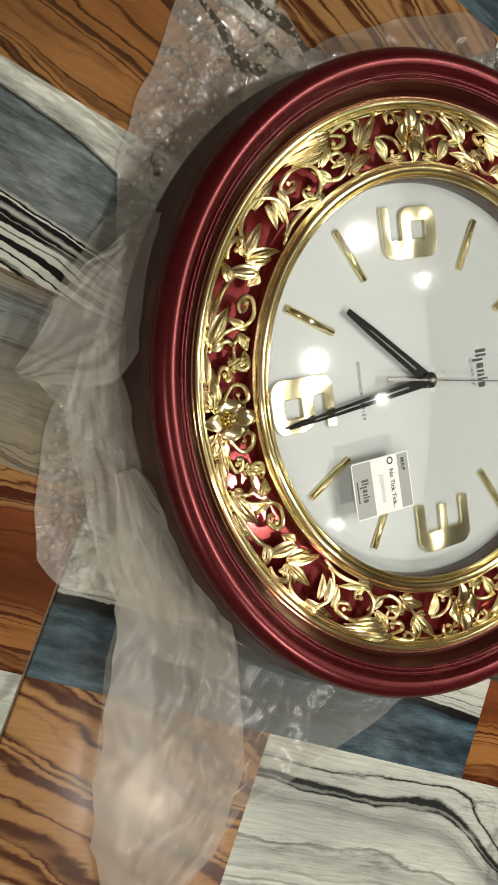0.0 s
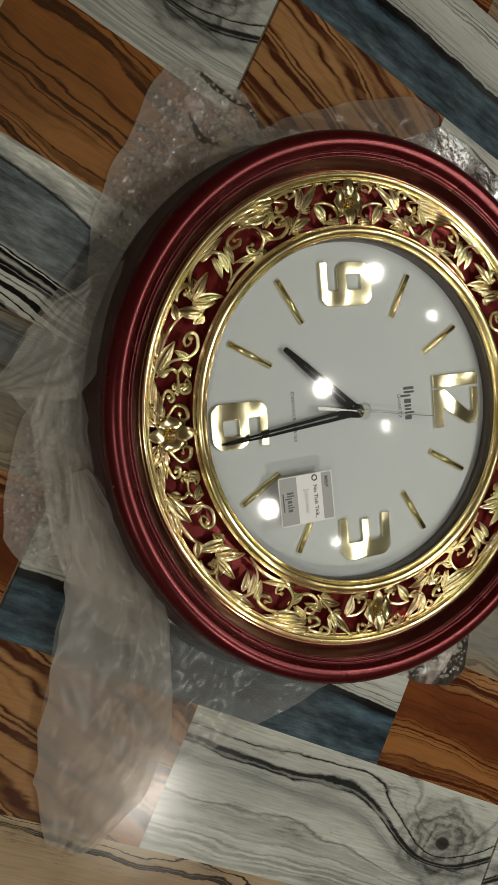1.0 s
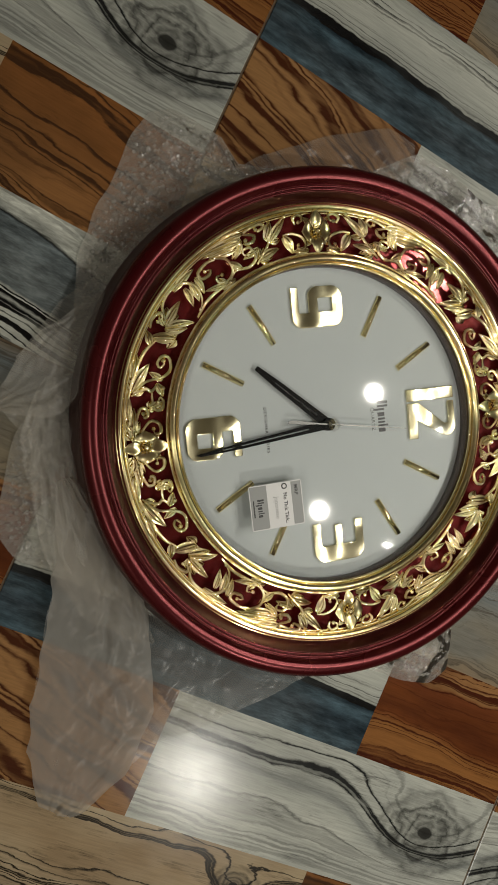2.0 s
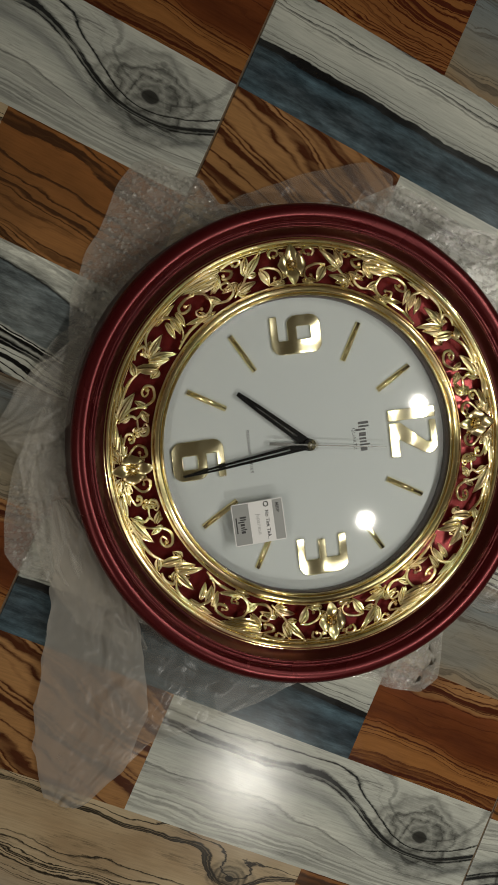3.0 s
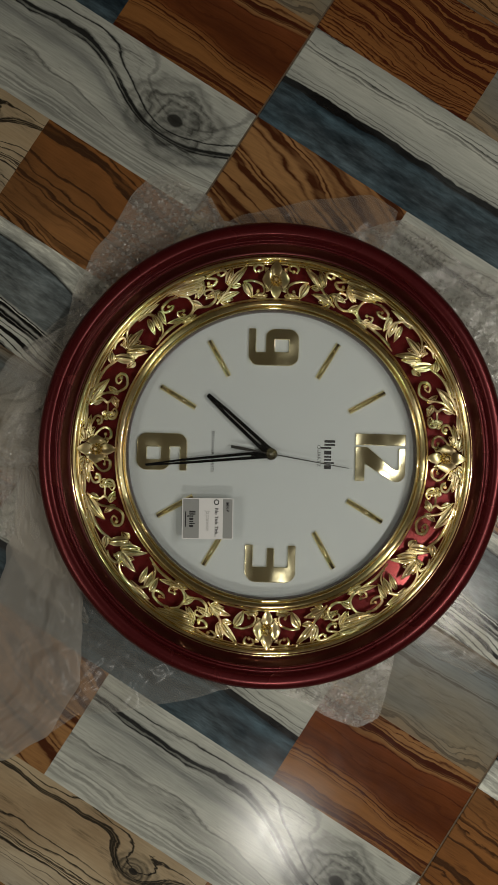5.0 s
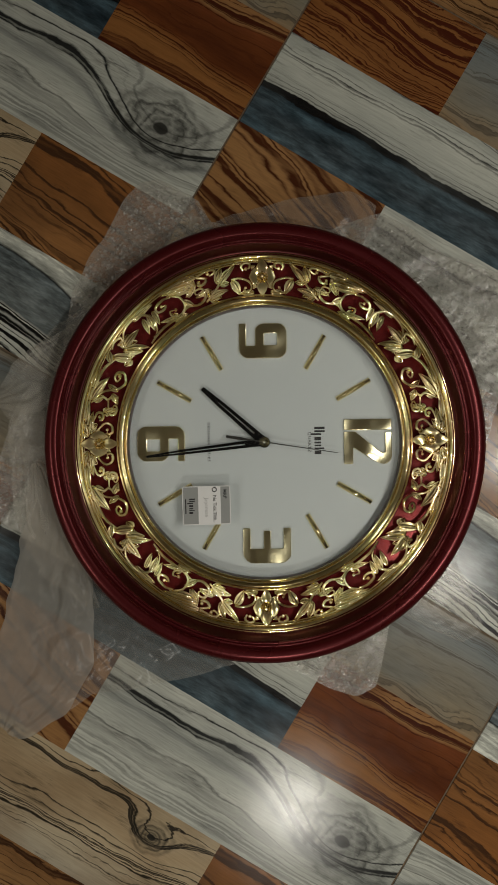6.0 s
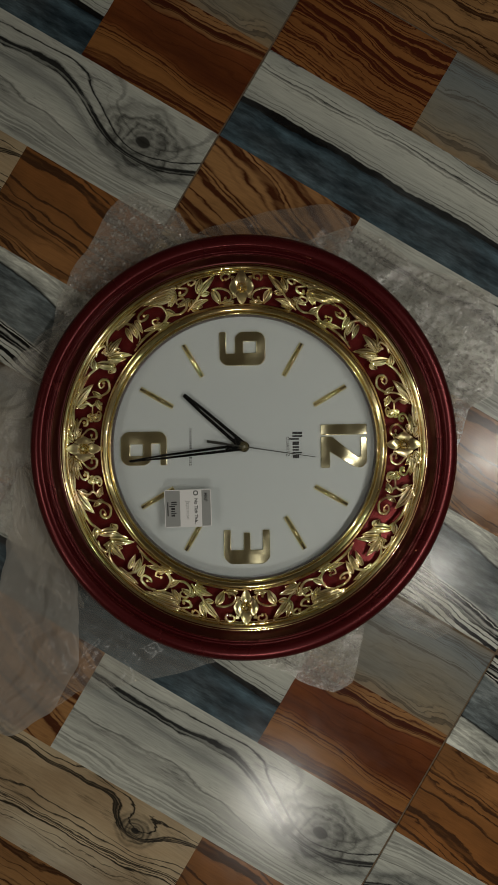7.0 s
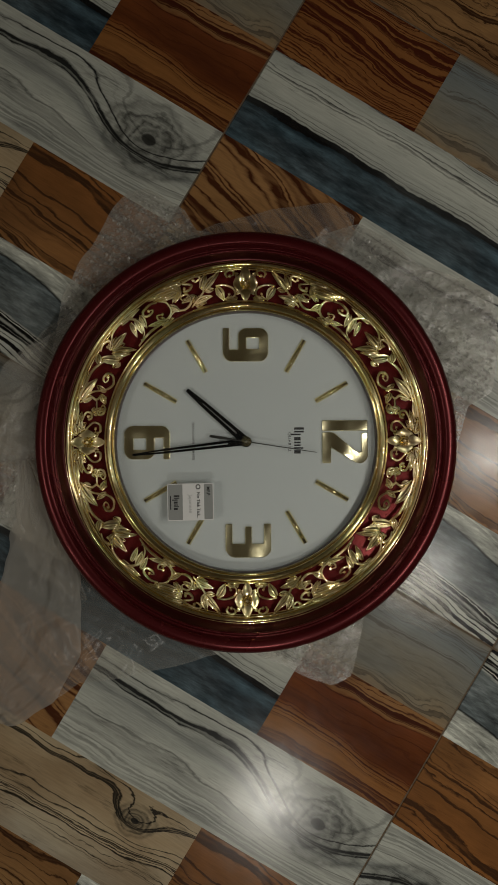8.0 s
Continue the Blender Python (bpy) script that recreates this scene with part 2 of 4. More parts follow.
PALE_INK = mat("pale_ink", (0.42, 0.42, 0.41), 0.5)
GROUT = grained("brown_grout", (0.13, 0.09, 0.055), 0.9, 0.0, 200, 0.3, 0.4)
PLASTER = grained("wall_plaster", (0.55, 0.5, 0.41), 0.8, 0.0, 40, 0.05, 0.1)
CEILING_PAINT = grained("ceiling_paint", (0.66, 0.63, 0.56), 0.8, 0.0, 40, 0.03, 0.1)
TRIM = mat("white_trim", (0.75, 0.75, 0.75), 0.4)


def clear(name, tint, veil, gloss, rough, crease=0.0, crease_scale=30.0, bump=0.0):
    """Clear plastic or glass: light passes straight, a veil of white scatter, and a Fresnel sheen."""
    m = bpy.data.materials.new(name)
    m.use_nodes = True
    t = Tree(m)
    nt = m.node_tree
    nt.nodes.remove(t.bsdf)
    t.bsdf = None
    out = nt.nodes["Material Output"]
    p = t.coords()
    tr = nt.nodes.new("ShaderNodeBsdfTransparent")
    tr.inputs[0].default_value = (*tint, 1)
    df = nt.nodes.new("ShaderNodeBsdfDiffuse")
    df.inputs[0].default_value = (0.84, 0.81, 0.74, 1)
    tl = nt.nodes.new("ShaderNodeBsdfTranslucent")
    tl.inputs[0].default_value = (0.84, 0.81, 0.74, 1)
    half = nt.nodes.new("ShaderNodeMixShader")
    half.inputs[0].default_value = 0.35
    nt.links.new(df.outputs[0], half.inputs[1])
    nt.links.new(tl.outputs[0], half.inputs[2])
    body = nt.nodes.new("ShaderNodeMixShader")
    if crease:
        folds = t.noise(t.stretch(p, 1, 1.6, 1), crease_scale, 5.0, 0.62)
        t.put(body.inputs[0], t.ramp(folds, [(0.32, veil * (1 - crease)), (0.52, veil), (0.7, min(1.0, veil * (1 + crease)))]))
    else:
        body.inputs[0].default_value = veil
    nt.links.new(tr.outputs[0], body.inputs[1])
    nt.links.new(half.outputs[0], body.inputs[2])
    gl = nt.nodes.new("ShaderNodeBsdfGlossy")
    gl.inputs["Roughness"].default_value = rough
    fr = nt.nodes.new("ShaderNodeFresnel")
    fr.inputs[0].default_value = 1.5
    if bump:
        bn = nt.nodes.new("ShaderNodeBump")
        bn.inputs["Strength"].default_value = bump
        bn.inputs["Distance"].default_value = 0.004
        t.put(bn.inputs["Height"], t.noise(p, crease_scale * 1.5, 4.0, 0.6))
        nt.links.new(bn.outputs[0], gl.inputs["Normal"])
    top = nt.nodes.new("ShaderNodeMixShader")
    t.put(top.inputs[0], t.math("MULTIPLY", fr.outputs[0], gloss))
    nt.links.new(body.outputs[0], top.inputs[1])
    nt.links.new(gl.outputs[0], top.inputs[2])
    nt.links.new(top.outputs[0], out.inputs["Surface"])
    return m


GLASS = clear("clock_glass", (0.98, 0.985, 0.98), 0.0, 0.32, 0.045)
FILM = clear("thin_poly_film", (0.97, 0.965, 0.95), 0.15, 0.45, 0.27, 0.0, 14.0, 0.0)
FILM_THIN = clear("thin_poly_film_folded", (0.97, 0.965, 0.95), 0.23, 0.26, 0.3, 0.0, 16.0, 0.0)
FILM_DOUBLE = clear("thin_poly_film_doubled", (0.82, 0.785, 0.75), 0.26, 0.2, 0.27, 0.0, 16.0, 0.0)
BUBBLE_FILM = clear("bubble_wrap_film", (0.97, 0.97, 0.96), 0.3, 1.3, 0.16, 0.2, 90.0, 0.35)
BUBBLE = clear("bubble_wrap_bubble", (0.99, 0.99, 0.99), 0.31, 2.0, 0.17)


# ---- mesh helpers ----
def mesh_of(name, bm, material, smooth=True):
    me = bpy.data.meshes.new(name)
    bmesh.ops.recalc_face_normals(bm, faces=bm.faces)
    bm.to_mesh(me)
    bm.free()
    me.materials.append(material)
    if smooth:
        for f in me.polygons:
            f.use_smooth = True
    return me


def part(name, bm, material, parent=None, label="", smooth=True):
    ob = new(name, bm if isinstance(bm, bpy.types.Mesh) else mesh_of(name, bm, material, smooth))
    if parent is not None:
        ob.parent = parent
    if label:
        tagged(ob, label)
    return ob


def lathe(profile, segs=160, close=True):
    bm = bmesh.new()
    rings = []
    for i in range(segs):
        a = 2 * math.pi * i / segs
        rings.append([bm.verts.new((r * math.cos(a), r * math.sin(a), z)) for r, z in profile])
    n = len(profile)
    for i in range(segs):
        A, B = rings[i], rings[(i + 1) % segs]
        for j in range(n if close else n - 1):
            k = (j + 1) % n
            bm.faces.new((A[j], B[j], B[k], A[k]))
    return bm


def arc(cx, cz, rad, a0, a1, n):
    return [(cx + rad * math.cos(radians(a0 + (a1 - a0) * i / n)), cz + rad * math.sin(radians(a0 + (a1 - a0) * i / n))) for i in range(n + 1)]


def box(bm, x0, x1, y0, y1, z0, z1, bevel=0.0):
    r = bmesh.ops.create_cube(bm, size=1.0, matrix=Matrix.Translation(((x0 + x1) / 2, (y0 + y1) / 2, (z0 + z1) / 2)) @ Matrix.Diagonal((x1 - x0, y1 - y0, z1 - z0, 1)))
    if bevel:
        edges = list({e for v in r["verts"] for e in v.link_edges})
        bmesh.ops.bevel(bm, geom=edges, offset=bevel, segments=2, affect="EDGES", profile=0.6)
    return bm


def rounded(points, radius, n=5):
    """A polygon with rounded corners; radius is one number or one for each corner."""
    out = []
    m = len(points)
    for i, p in enumerate(points):
        rad = radius[i] if isinstance(radius, (list, tuple)) else radius
        p, a, b = Vector(p), Vector(points[i - 1]), Vector(points[(i + 1) % m])
        if rad <= 0:
            out.append(tuple(p))
            continue
        d0, d1 = (a - p).normalized(), (b - p).normalized()
        for j in range(n + 1):
            s = j / n
            out.append(tuple(p + d0 * rad * (1 - s) ** 2 + d1 * rad * s ** 2))
    return out


def solid_outline(name, loops, depth, bevel, material, parent, label=""):
    """A flat plate cut to closed outlines (later loops are holes), with a bevelled edge, as a mesh; its base at z = 0."""
    cu = bpy.data.curves.new(name, "CURVE")
    cu.dimensions, cu.fill_mode = "2D", "BOTH"
    cu.extrude, cu.bevel_depth, cu.bevel_resolution = depth / 2 - bevel, bevel, 2
    for loop in loops:
        sp = cu.splines.new("POLY")
        sp.points.add(len(loop) - 1)
        for q, (x, y) in zip(sp.points, loop):
            q.co = (x, y, 0, 1)
        sp.use_cyclic_u = True
    tmp = new("tmp_curve", cu)
    me = bpy.data.meshes.new_from_object(tmp.evaluated_get(bpy.context.evaluated_depsgraph_get()))
    bpy.data.objects.remove(tmp)
    me.transform(Matrix.Translation((0, 0, depth / 2)))
    me.materials.clear()
    me.materials.append(material)
    me.name = name
    return part(name, me, material, parent, label)


def lettering(name, text, size, material, parent, m, space=1.0, depth=0.00015, bold=0.0):
    cu = bpy.data.curves.new(name, "FONT")
    cu.body, cu.size, cu.align_x, cu.align_y = text, size, "CENTER", "CENTER"
    cu.space_character, cu.extrude, cu.offset = space, depth, size * bold
    tmp = new("tmp_text", cu)
    me = bpy.data.meshes.new_from_object(tmp.evaluated_get(bpy.context.evaluated_depsgraph_get()))
    bpy.data.objects.remove(tmp)
    me.materials.clear()
    me.materials.append(material)
    me.name = name
    ob = part(name, me, material, parent)
    ob.matrix_local = m
    return ob


# ---- the room: floor, and unseen walls and ceiling added to bounce light ----
TURN_FLOOR = math.degrees(math.atan2(U.y, U.x))
TILE_U, TILE_V = 0.594, 0.598
JOINT = 0.0022
room = Matrix.Rotation(radians(TURN_FLOOR), 4, "Z")
NU, NV = range(-4, 7), range(-4, 5)
U0, V0 = -0.2145, -0.06
u_lo, u_hi = U0 + TILE_U * NU[0], U0 + TILE_U * (NU[-1] + 1)
v_lo, v_hi = V0 + TILE_V * NV[0], V0 + TILE_V * (NV[-1] + 1)

bm = bmesh.new()
box(bm, u_lo - 0.15, u_hi + 0.15, v_lo - 0.15, v_hi + 0.15, -0.12, -0.0016)
floor = part("floor", bm, GROUT, smooth=False)
floor.matrix_world = room
tagged(floor, "glazed floor tiles printed with mixed wood planks", "floor", kind="structure")


def wall(name, x0, x1, y0, y1):
    b = bmesh.new()
    box(b, x0, x1, y0, y1, -0.0016, CEIL)
    ob = part(name, b, PLASTER, smooth=False)
    ob.matrix_world = room
    tagged(ob, "unseen plain tan plastered wall added to close the room", "wall", kind="structure")


wall("wall_north", u_lo - 0.15, u_hi + 0.15, v_hi, v_hi + 0.15)
wall("wall_south", u_lo - 0.15, u_hi + 0.15, v_lo - 0.15, v_lo)
wall("wall_east", u_hi, u_hi + 0.15, v_lo, v_hi)
wall("wall_west", u_lo - 0.15, u_lo, v_lo, v_hi)
bm = bmesh.new()
box(bm, u_lo - 0.15, u_hi + 0.15, v_lo - 0.15, v_hi + 0.15, CEIL, CEIL + 0.12)
ob = part("ceiling", bm, CEILING_PAINT, smooth=False)
ob.matrix_world = room
tagged(ob, "unseen plain beige painted ceiling added with its recessed downlights", "ceiling", kind="structure")

# the added fill downlights
DIFFUSER = mat("frosted_diffuser", (0.9, 0.9, 0.88), 0.4)
for at, rad, power in FILL_DOWNLIGHTS:
    lamp = new("fill_downlight")
    lamp.location = (at.x, at.y, CEIL)
    tagged(lamp, "unseen round white recessed ceiling downlight added as fill, switched on", "lamp", "ceiling downlights")
    part("trim_ring", lathe([(rad, -0.004), (rad + 0.004, -0.009), (rad + 0.014, -0.006), (rad + 0.016, 0.0), (rad, 0.0)], 48), TRIM, lamp)
    bm = bmesh.new()
    bmesh.ops.create_cone(bm, cap_ends=True, segments=48, radius1=rad, radius2=rad, depth=0.003, matrix=Matrix.Translation((0, 0, -0.0025)))
    part("diffuser", bm, DIFFUSER, lamp, smooth=False)
    li = bpy.data.lights.new("fill_downlight_glow", "AREA")
    li.shape, li.size, li.energy, li.color = "DISK", rad * 2, power, WARM
    glow = new("fill_downlight_glow", li)
    glow.location = (at.x, at.y, CEIL - 0.012)

# pendant lamps on cords
for at, rad, power in PENDANTS:
    pendant = new("pendant_lamp")
    pendant.location = at
    tagged(pendant, "small white pendant lamp hanging on a cord, switched on", "lamp", "pendant lamps")
    k = rad * 1.24
    part("shade", lathe([(k * 0.97, 0.0), (k, 0.0), (k * 0.8, k * 0.8), (k * 0.33, k * 1.2), (0.0, k * 1.24), (0.0, k * 1.19), (k * 0.3, k * 1.15), (k * 0.77, k * 0.77)], 40, close=False), TRIM, pendant)
    part("cord", lathe([(0.0, k * 1.24), (0.002, k * 1.24), (0.002, CEIL - at.z), (0.0, CEIL - at.z)], 10, close=False), TRIM, pendant)
    li = bpy.data.lights.new("pendant_glow", "AREA")
    li.shape, li.size, li.energy, li.color = "DISK", rad * 2, power, WARM
    glow = new("pendant_glow", li)
    glow.location = at + Vector((0, 0, -0.003))

# ---- the wall clock, lying on its back; twelve o'clock points along +x ----
clock = new("wall_clock")
tagged(clock, "large round wall clock, red rim, gold scrollwork, lying on its back", "clock")
rim = [(0.205, 0.012), (0.2362, 0.012), (0.2372, 0.04)] + arc(0.2308, 0.0462, 0.0098, -35, 118, 28) + \
      [(0.2247, 0.0527), (0.2237, 0.0507), (0.2229, 0.0495)] + arc(0.2213, 0.0492, 0.0013, 5, 175, 7) + arc(0.2186, 0.0485, 0.0012, 5, 175, 7) + \
      [(0.2172, 0.0478), (0.2165, 0.042), (0.205, 0.03)]
# the hollow is its own ring so that its shade can be coloured in
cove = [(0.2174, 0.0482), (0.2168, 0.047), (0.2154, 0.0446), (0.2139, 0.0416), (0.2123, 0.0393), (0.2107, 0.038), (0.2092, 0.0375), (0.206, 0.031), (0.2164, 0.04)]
foot = [(0.205, 0.003), (0.244, 0.003), (0.2452, 0.0044), (0.2446, 0.008), (0.2427, 0.018), (0.2409, 0.03), (0.2398, 0.0412), (0.238, 0.0416), (0.2368, 0.0118), (0.205, 0.0118)]
part("rim", lathe(rim, 240), RED, clock, "satin dark red moulded rim")
part("rim_cove", lathe(cove, 240), COVE_SHADE, clock, "hollow inside the rim, its shade painted as very dark red")
part("rim_foot", lathe(foot, 240), FOOT_SHADE, clock, "flared side under the rim, its shade painted as dark brown")
part("back_case", lathe([(0.0, 0.003), (0.15, 0.003), (0.206, 0.0035), (0.206, 0.014), (0.15, 0.0145), (0.0, 0.0145)], 96, close=False), WALL_DARK, clock, "dark plastic back", smooth=False)
part("backing_ring", lathe([(0.1545, 0.0155), (0.207, 0.0155), (0.207, 0.0272), (0.1545, 0.0272)], 160), RED_FOIL, clock, "glossy red ring behind the scrollwork", smooth=False)
outer = [(0.2003, 0.0262), (0.2003, 0.0368)] + arc(0.2014, 0.0374, 0.0011, 180, 20, 7) + [(0.2026, 0.0372)] + arc(0.2054, 0.0382, 0.0027, 195, 25, 16) + [(0.2081, 0.0388)] + arc(0.2087, 0.0378, 0.0008, 120, -40, 5) + [(0.2094, 0.034), (0.2094, 0.0262)]
part("outer_bezel", lathe(outer, 240), GOLD_BAND, clock, "polished gold outer beading")
inner = [(0.1514, 0.0335), (0.1514, 0.0376)] + arc(0.1525, 0.038, 0.0012, 185, 15, 7) + [(0.1539, 0.0378)] + arc(0.1578, 0.0382, 0.0038, 185, 5, 16) + [(0.1617, 0.0378)] + arc(0.1627, 0.0374, 0.001, 160, 0, 5) + [(0.1637, 0.0262), (0.1527, 0.0262), (0.1527, 0.0335)]
part("inner_bezel", lathe(inner, 240), GOLD_BAND, clock, "polished gold inner beading")
# dark plastic wall; its tone also stands in for shadow under the inner bezel
part("dial_wall", lathe([(0.1508, 0.0215), (0.1508, 0.029), (0.1513, 0.0295), (0.1513, 0.0333), (0.1524, 0.0333), (0.1524, 0.0215)], 160), WALL_DARK, clock, "dark wall round the dial, the gap's shadow in its colour")
part("dial", lathe([(0.0, 0.0205), (0.1522, 0.0205), (0.1522, 0.0222), (0.0, 0.0222)], 160, close=False), DIAL, clock, "plain white dial", smooth=False)
DZ = 0.0222
glass_top = [(0.1512 * (1 - i / 14), 0.0372 + 0.0006 * (1 - (1 - i / 14) ** 2)) for i in range(15)]
glass = part("glass", lathe(glass_top + [(r, z - 0.0016) for r, z in reversed(glass_top)], 128, close=False), GLASS, clock, "clear slightly domed glass")
glass.visible_shadow = False


# --- gold scrollwork: one quarter, drawn along a straight strip and bent round the ring ---
RM, ORZ = 0.1825, 0.0295
STRIP = RM * math.pi / 2


def bend(p):
    a = math.pi / 2 + p[0] / RM      # from nine o'clock towards six o'clock
    r = RM + p[1]
    return Vector((r * math.cos(a), r * math.sin(a), p[2]))


def tube(bm, pts, rads, seg=7):
    """A tapered rod along points of the strip."""
    prev = None
    n = len(pts)
    for i in range(n):
        a, b = Vector(pts[max(0, i - 1)]), Vector(pts[min(n - 1, i + 1)])
        d = (b - a).normalized()
        side = d.cross(Vector((0, 0, 1))).normalized()
        up = side.cross(d)
        ring = [bm.verts.new(bend(Vector(pts[i]) + (side * math.cos(2 * math.pi * j / seg) + up * 1.15 * math.sin(2 * math.pi * j / seg)) * rads[i])) for j in range(seg)]
        if prev:
            for j in range(seg):
                bm.faces.new((prev[j], prev[(j + 1) % seg], ring[(j + 1) % seg], ring[j]))
        else:
            bm.faces.new(ring)
        prev = ring
    bm.faces.new(list(reversed(prev)))


def smooth_line(ctrl, n=9):
    out = []
    c = [Vector(ctrl[0])] + [Vector(q) for q in ctrl] + [Vector(ctrl[-1])]
    for i in range(1, len(c) - 2):
        for j in range(n):
            s = j / n
            a, b, d, e = c[i - 1], c[i], c[i + 1], c[i + 2]
            out.append(0.5 * (2 * b + (d - a) * s + (2 * a - 5 * b + 4 * d - e) * s * s + (3 * b - a - 3 * d + e) * s ** 3))
    out.append(c[-2])
    return out


def leaflet(bm, x, y, head, length, width, z, curl=0.0, lift=0.002):
    """One pointed blade: two flat halves that meet in a sharp ridge, swelling near the root, with thickness below."""
    nl, nw = 12, 4
    ca, sa = math.cos(radians(head)), math.sin(radians(head))
    grid = []
    for layer in (0, 1):
        rows = []
        for i in range(nl + 1):
            s = i / nl
            half = width / 2 * max(0.03, math.sin(math.pi * (0.06 + 0.94 * s) ** 0.8) ** 0.9)
            row = []
            for j in range(-nw, nw + 1):
                q = abs(j) / nw
                lx = length * s + q * half * 0.35 * (1 - s)
                ly = j / nw * half + curl * s * s * length
                h = lift * math.sin(math.pi * (0.12 + 0.8 * s)) + (0.0024 * (1 - q) ** 1.6 - 0.0013 * math.sin(math.pi * q) + 0.0005 * q) * math.sin(math.pi * (0.15 + 0.8 * s)) - 0.0018 * s * s
                row.append(bm.verts.new(bend((x + lx * ca - ly * sa, y + lx * sa + ly * ca, z + h - 0.0016 * layer))))
            rows.append(row)
        grid.append(rows)
    m = 2 * nw
    for g in grid:
        for i in range(nl):
            for j in range(m):
                bm.faces.new((g[i][j], g[i + 1][j], g[i + 1][j + 1], g[i][j + 1]))
    top, low = grid
    for i in range(nl):
        for j in (0, m):
            bm.faces.new((top[i][j], low[i][j], low[i + 1][j], top[i + 1][j]))
    for i in (0, nl):
        for j in range(m):
            bm.faces.new((top[i][j], top[i][j + 1], low[i][j + 1], low[i][j]))


def leaf_mesh(x, y, head, length, width, lobes=0, curl=0.0, z=ORZ + 0.0065):
    """A cast leaf: a single blade, or an acanthus of side blades that fan out from a middle one."""
    bm = bmesh.new()
    leaflet(bm, x, y, head, length, width * (0.7 if lobes else 0.95), z + 0.001, curl)
    ca, sa = math.cos(radians(head)), math.sin(radians(head))
    for k in range(lobes):
        s = 0.02 + 0.5 * k / max(1, lobes)
        px, py = length * s, curl * s * s * length
        for side in (-1, 1):
            leaflet(bm, x + px * ca - py * sa, y + px * sa + py * ca, head + side * (58 - 9 * k), length * (0.5 - 0.06 * k) * (0.75 + 14 * width), width * 0.6, z - 0.0004 * k, side * -0.18, 0.0014)
    return mesh_of("leaf", bm, GOLD)


def flower_bm():
    """Four broad pointed petals and four small ones round a beaded eye, centred at the origin."""
    bm = bmesh.new()
    for k in range(8):
        a0 = radians(45 * k)
        big = k % 2 == 0
        L, Wd = ((0.0185, 0.013) if k % 4 == 0 else (0.0135, 0.021)) if big else (0.0165, 0.0085)
        n, w = 9, 4
        rows = []
        for layer in (0, 1):
            rr = []
            for i in range(n + 1):
                s = i / n
                half = Wd / 2 * max(0.03, math.sin(math.pi * (0.14 + 0.86 * s ** 0.9)) ** 0.9) * (1 + 0.07 * math.sin(19 * s))
                r2 = []
                for j in range(w + 1):
                    q = 2 * j / w - 1
                    rad = 0.0015 + L * s
                    h = 0.0026 * math.sin(math.pi * s * 0.8) - 0.0008 * s + 0.0016 * abs(q) * math.sin(math.pi * s) - (0.0013 if layer else 0) - (0 if big else 0.0016)
                    px, py = rad, q * half
                    r2.append(bm.verts.new((px * math.cos(a0) - py * math.sin(a0), px * math.sin(a0) + py * math.cos(a0), h)))
                rr.append(r2)
            rows.append(rr)
        for layer in (0, 1):
            for i in range(n):
                for j in range(w):
                    g = rows[layer]
                    bm.faces.new((g[i][j], g[i + 1][j], g[i + 1][j + 1], g[i][j + 1]))
        for i in range(n):
            for j in (0, w):
                bm.faces.new((rows[0][i][j], rows[1][i][j], rows[1][i + 1][j], rows[0][i + 1][j]))
        for j in range(w):
            bm.faces.new((rows[0][n][j], rows[0][n][j + 1], rows[1][n][j + 1], rows[1][n][j]))
    bmesh.ops.create_uvsphere(bm, u_segments=14, v_segments=9, radius=0.0028, matrix=Matrix.Translation((0, 0, 0.0042)))
    for k in range(9):
        a = 2 * math.pi * k / 9
        bmesh.ops.create_uvsphere(bm, u_segments=7, v_segments=5, radius=0.0009, matrix=Matrix.Translation((0.0038 * math.cos(a), 0.0038 * math.sin(a), 0.0045)))
    return bm


# the design of one quarter: hundredths of the strip from the nine o'clock flower, and millimetres from its middle line
def on_strip(q):
    return (q[0] * 0.01 * STRIP, q[1] * 0.001)


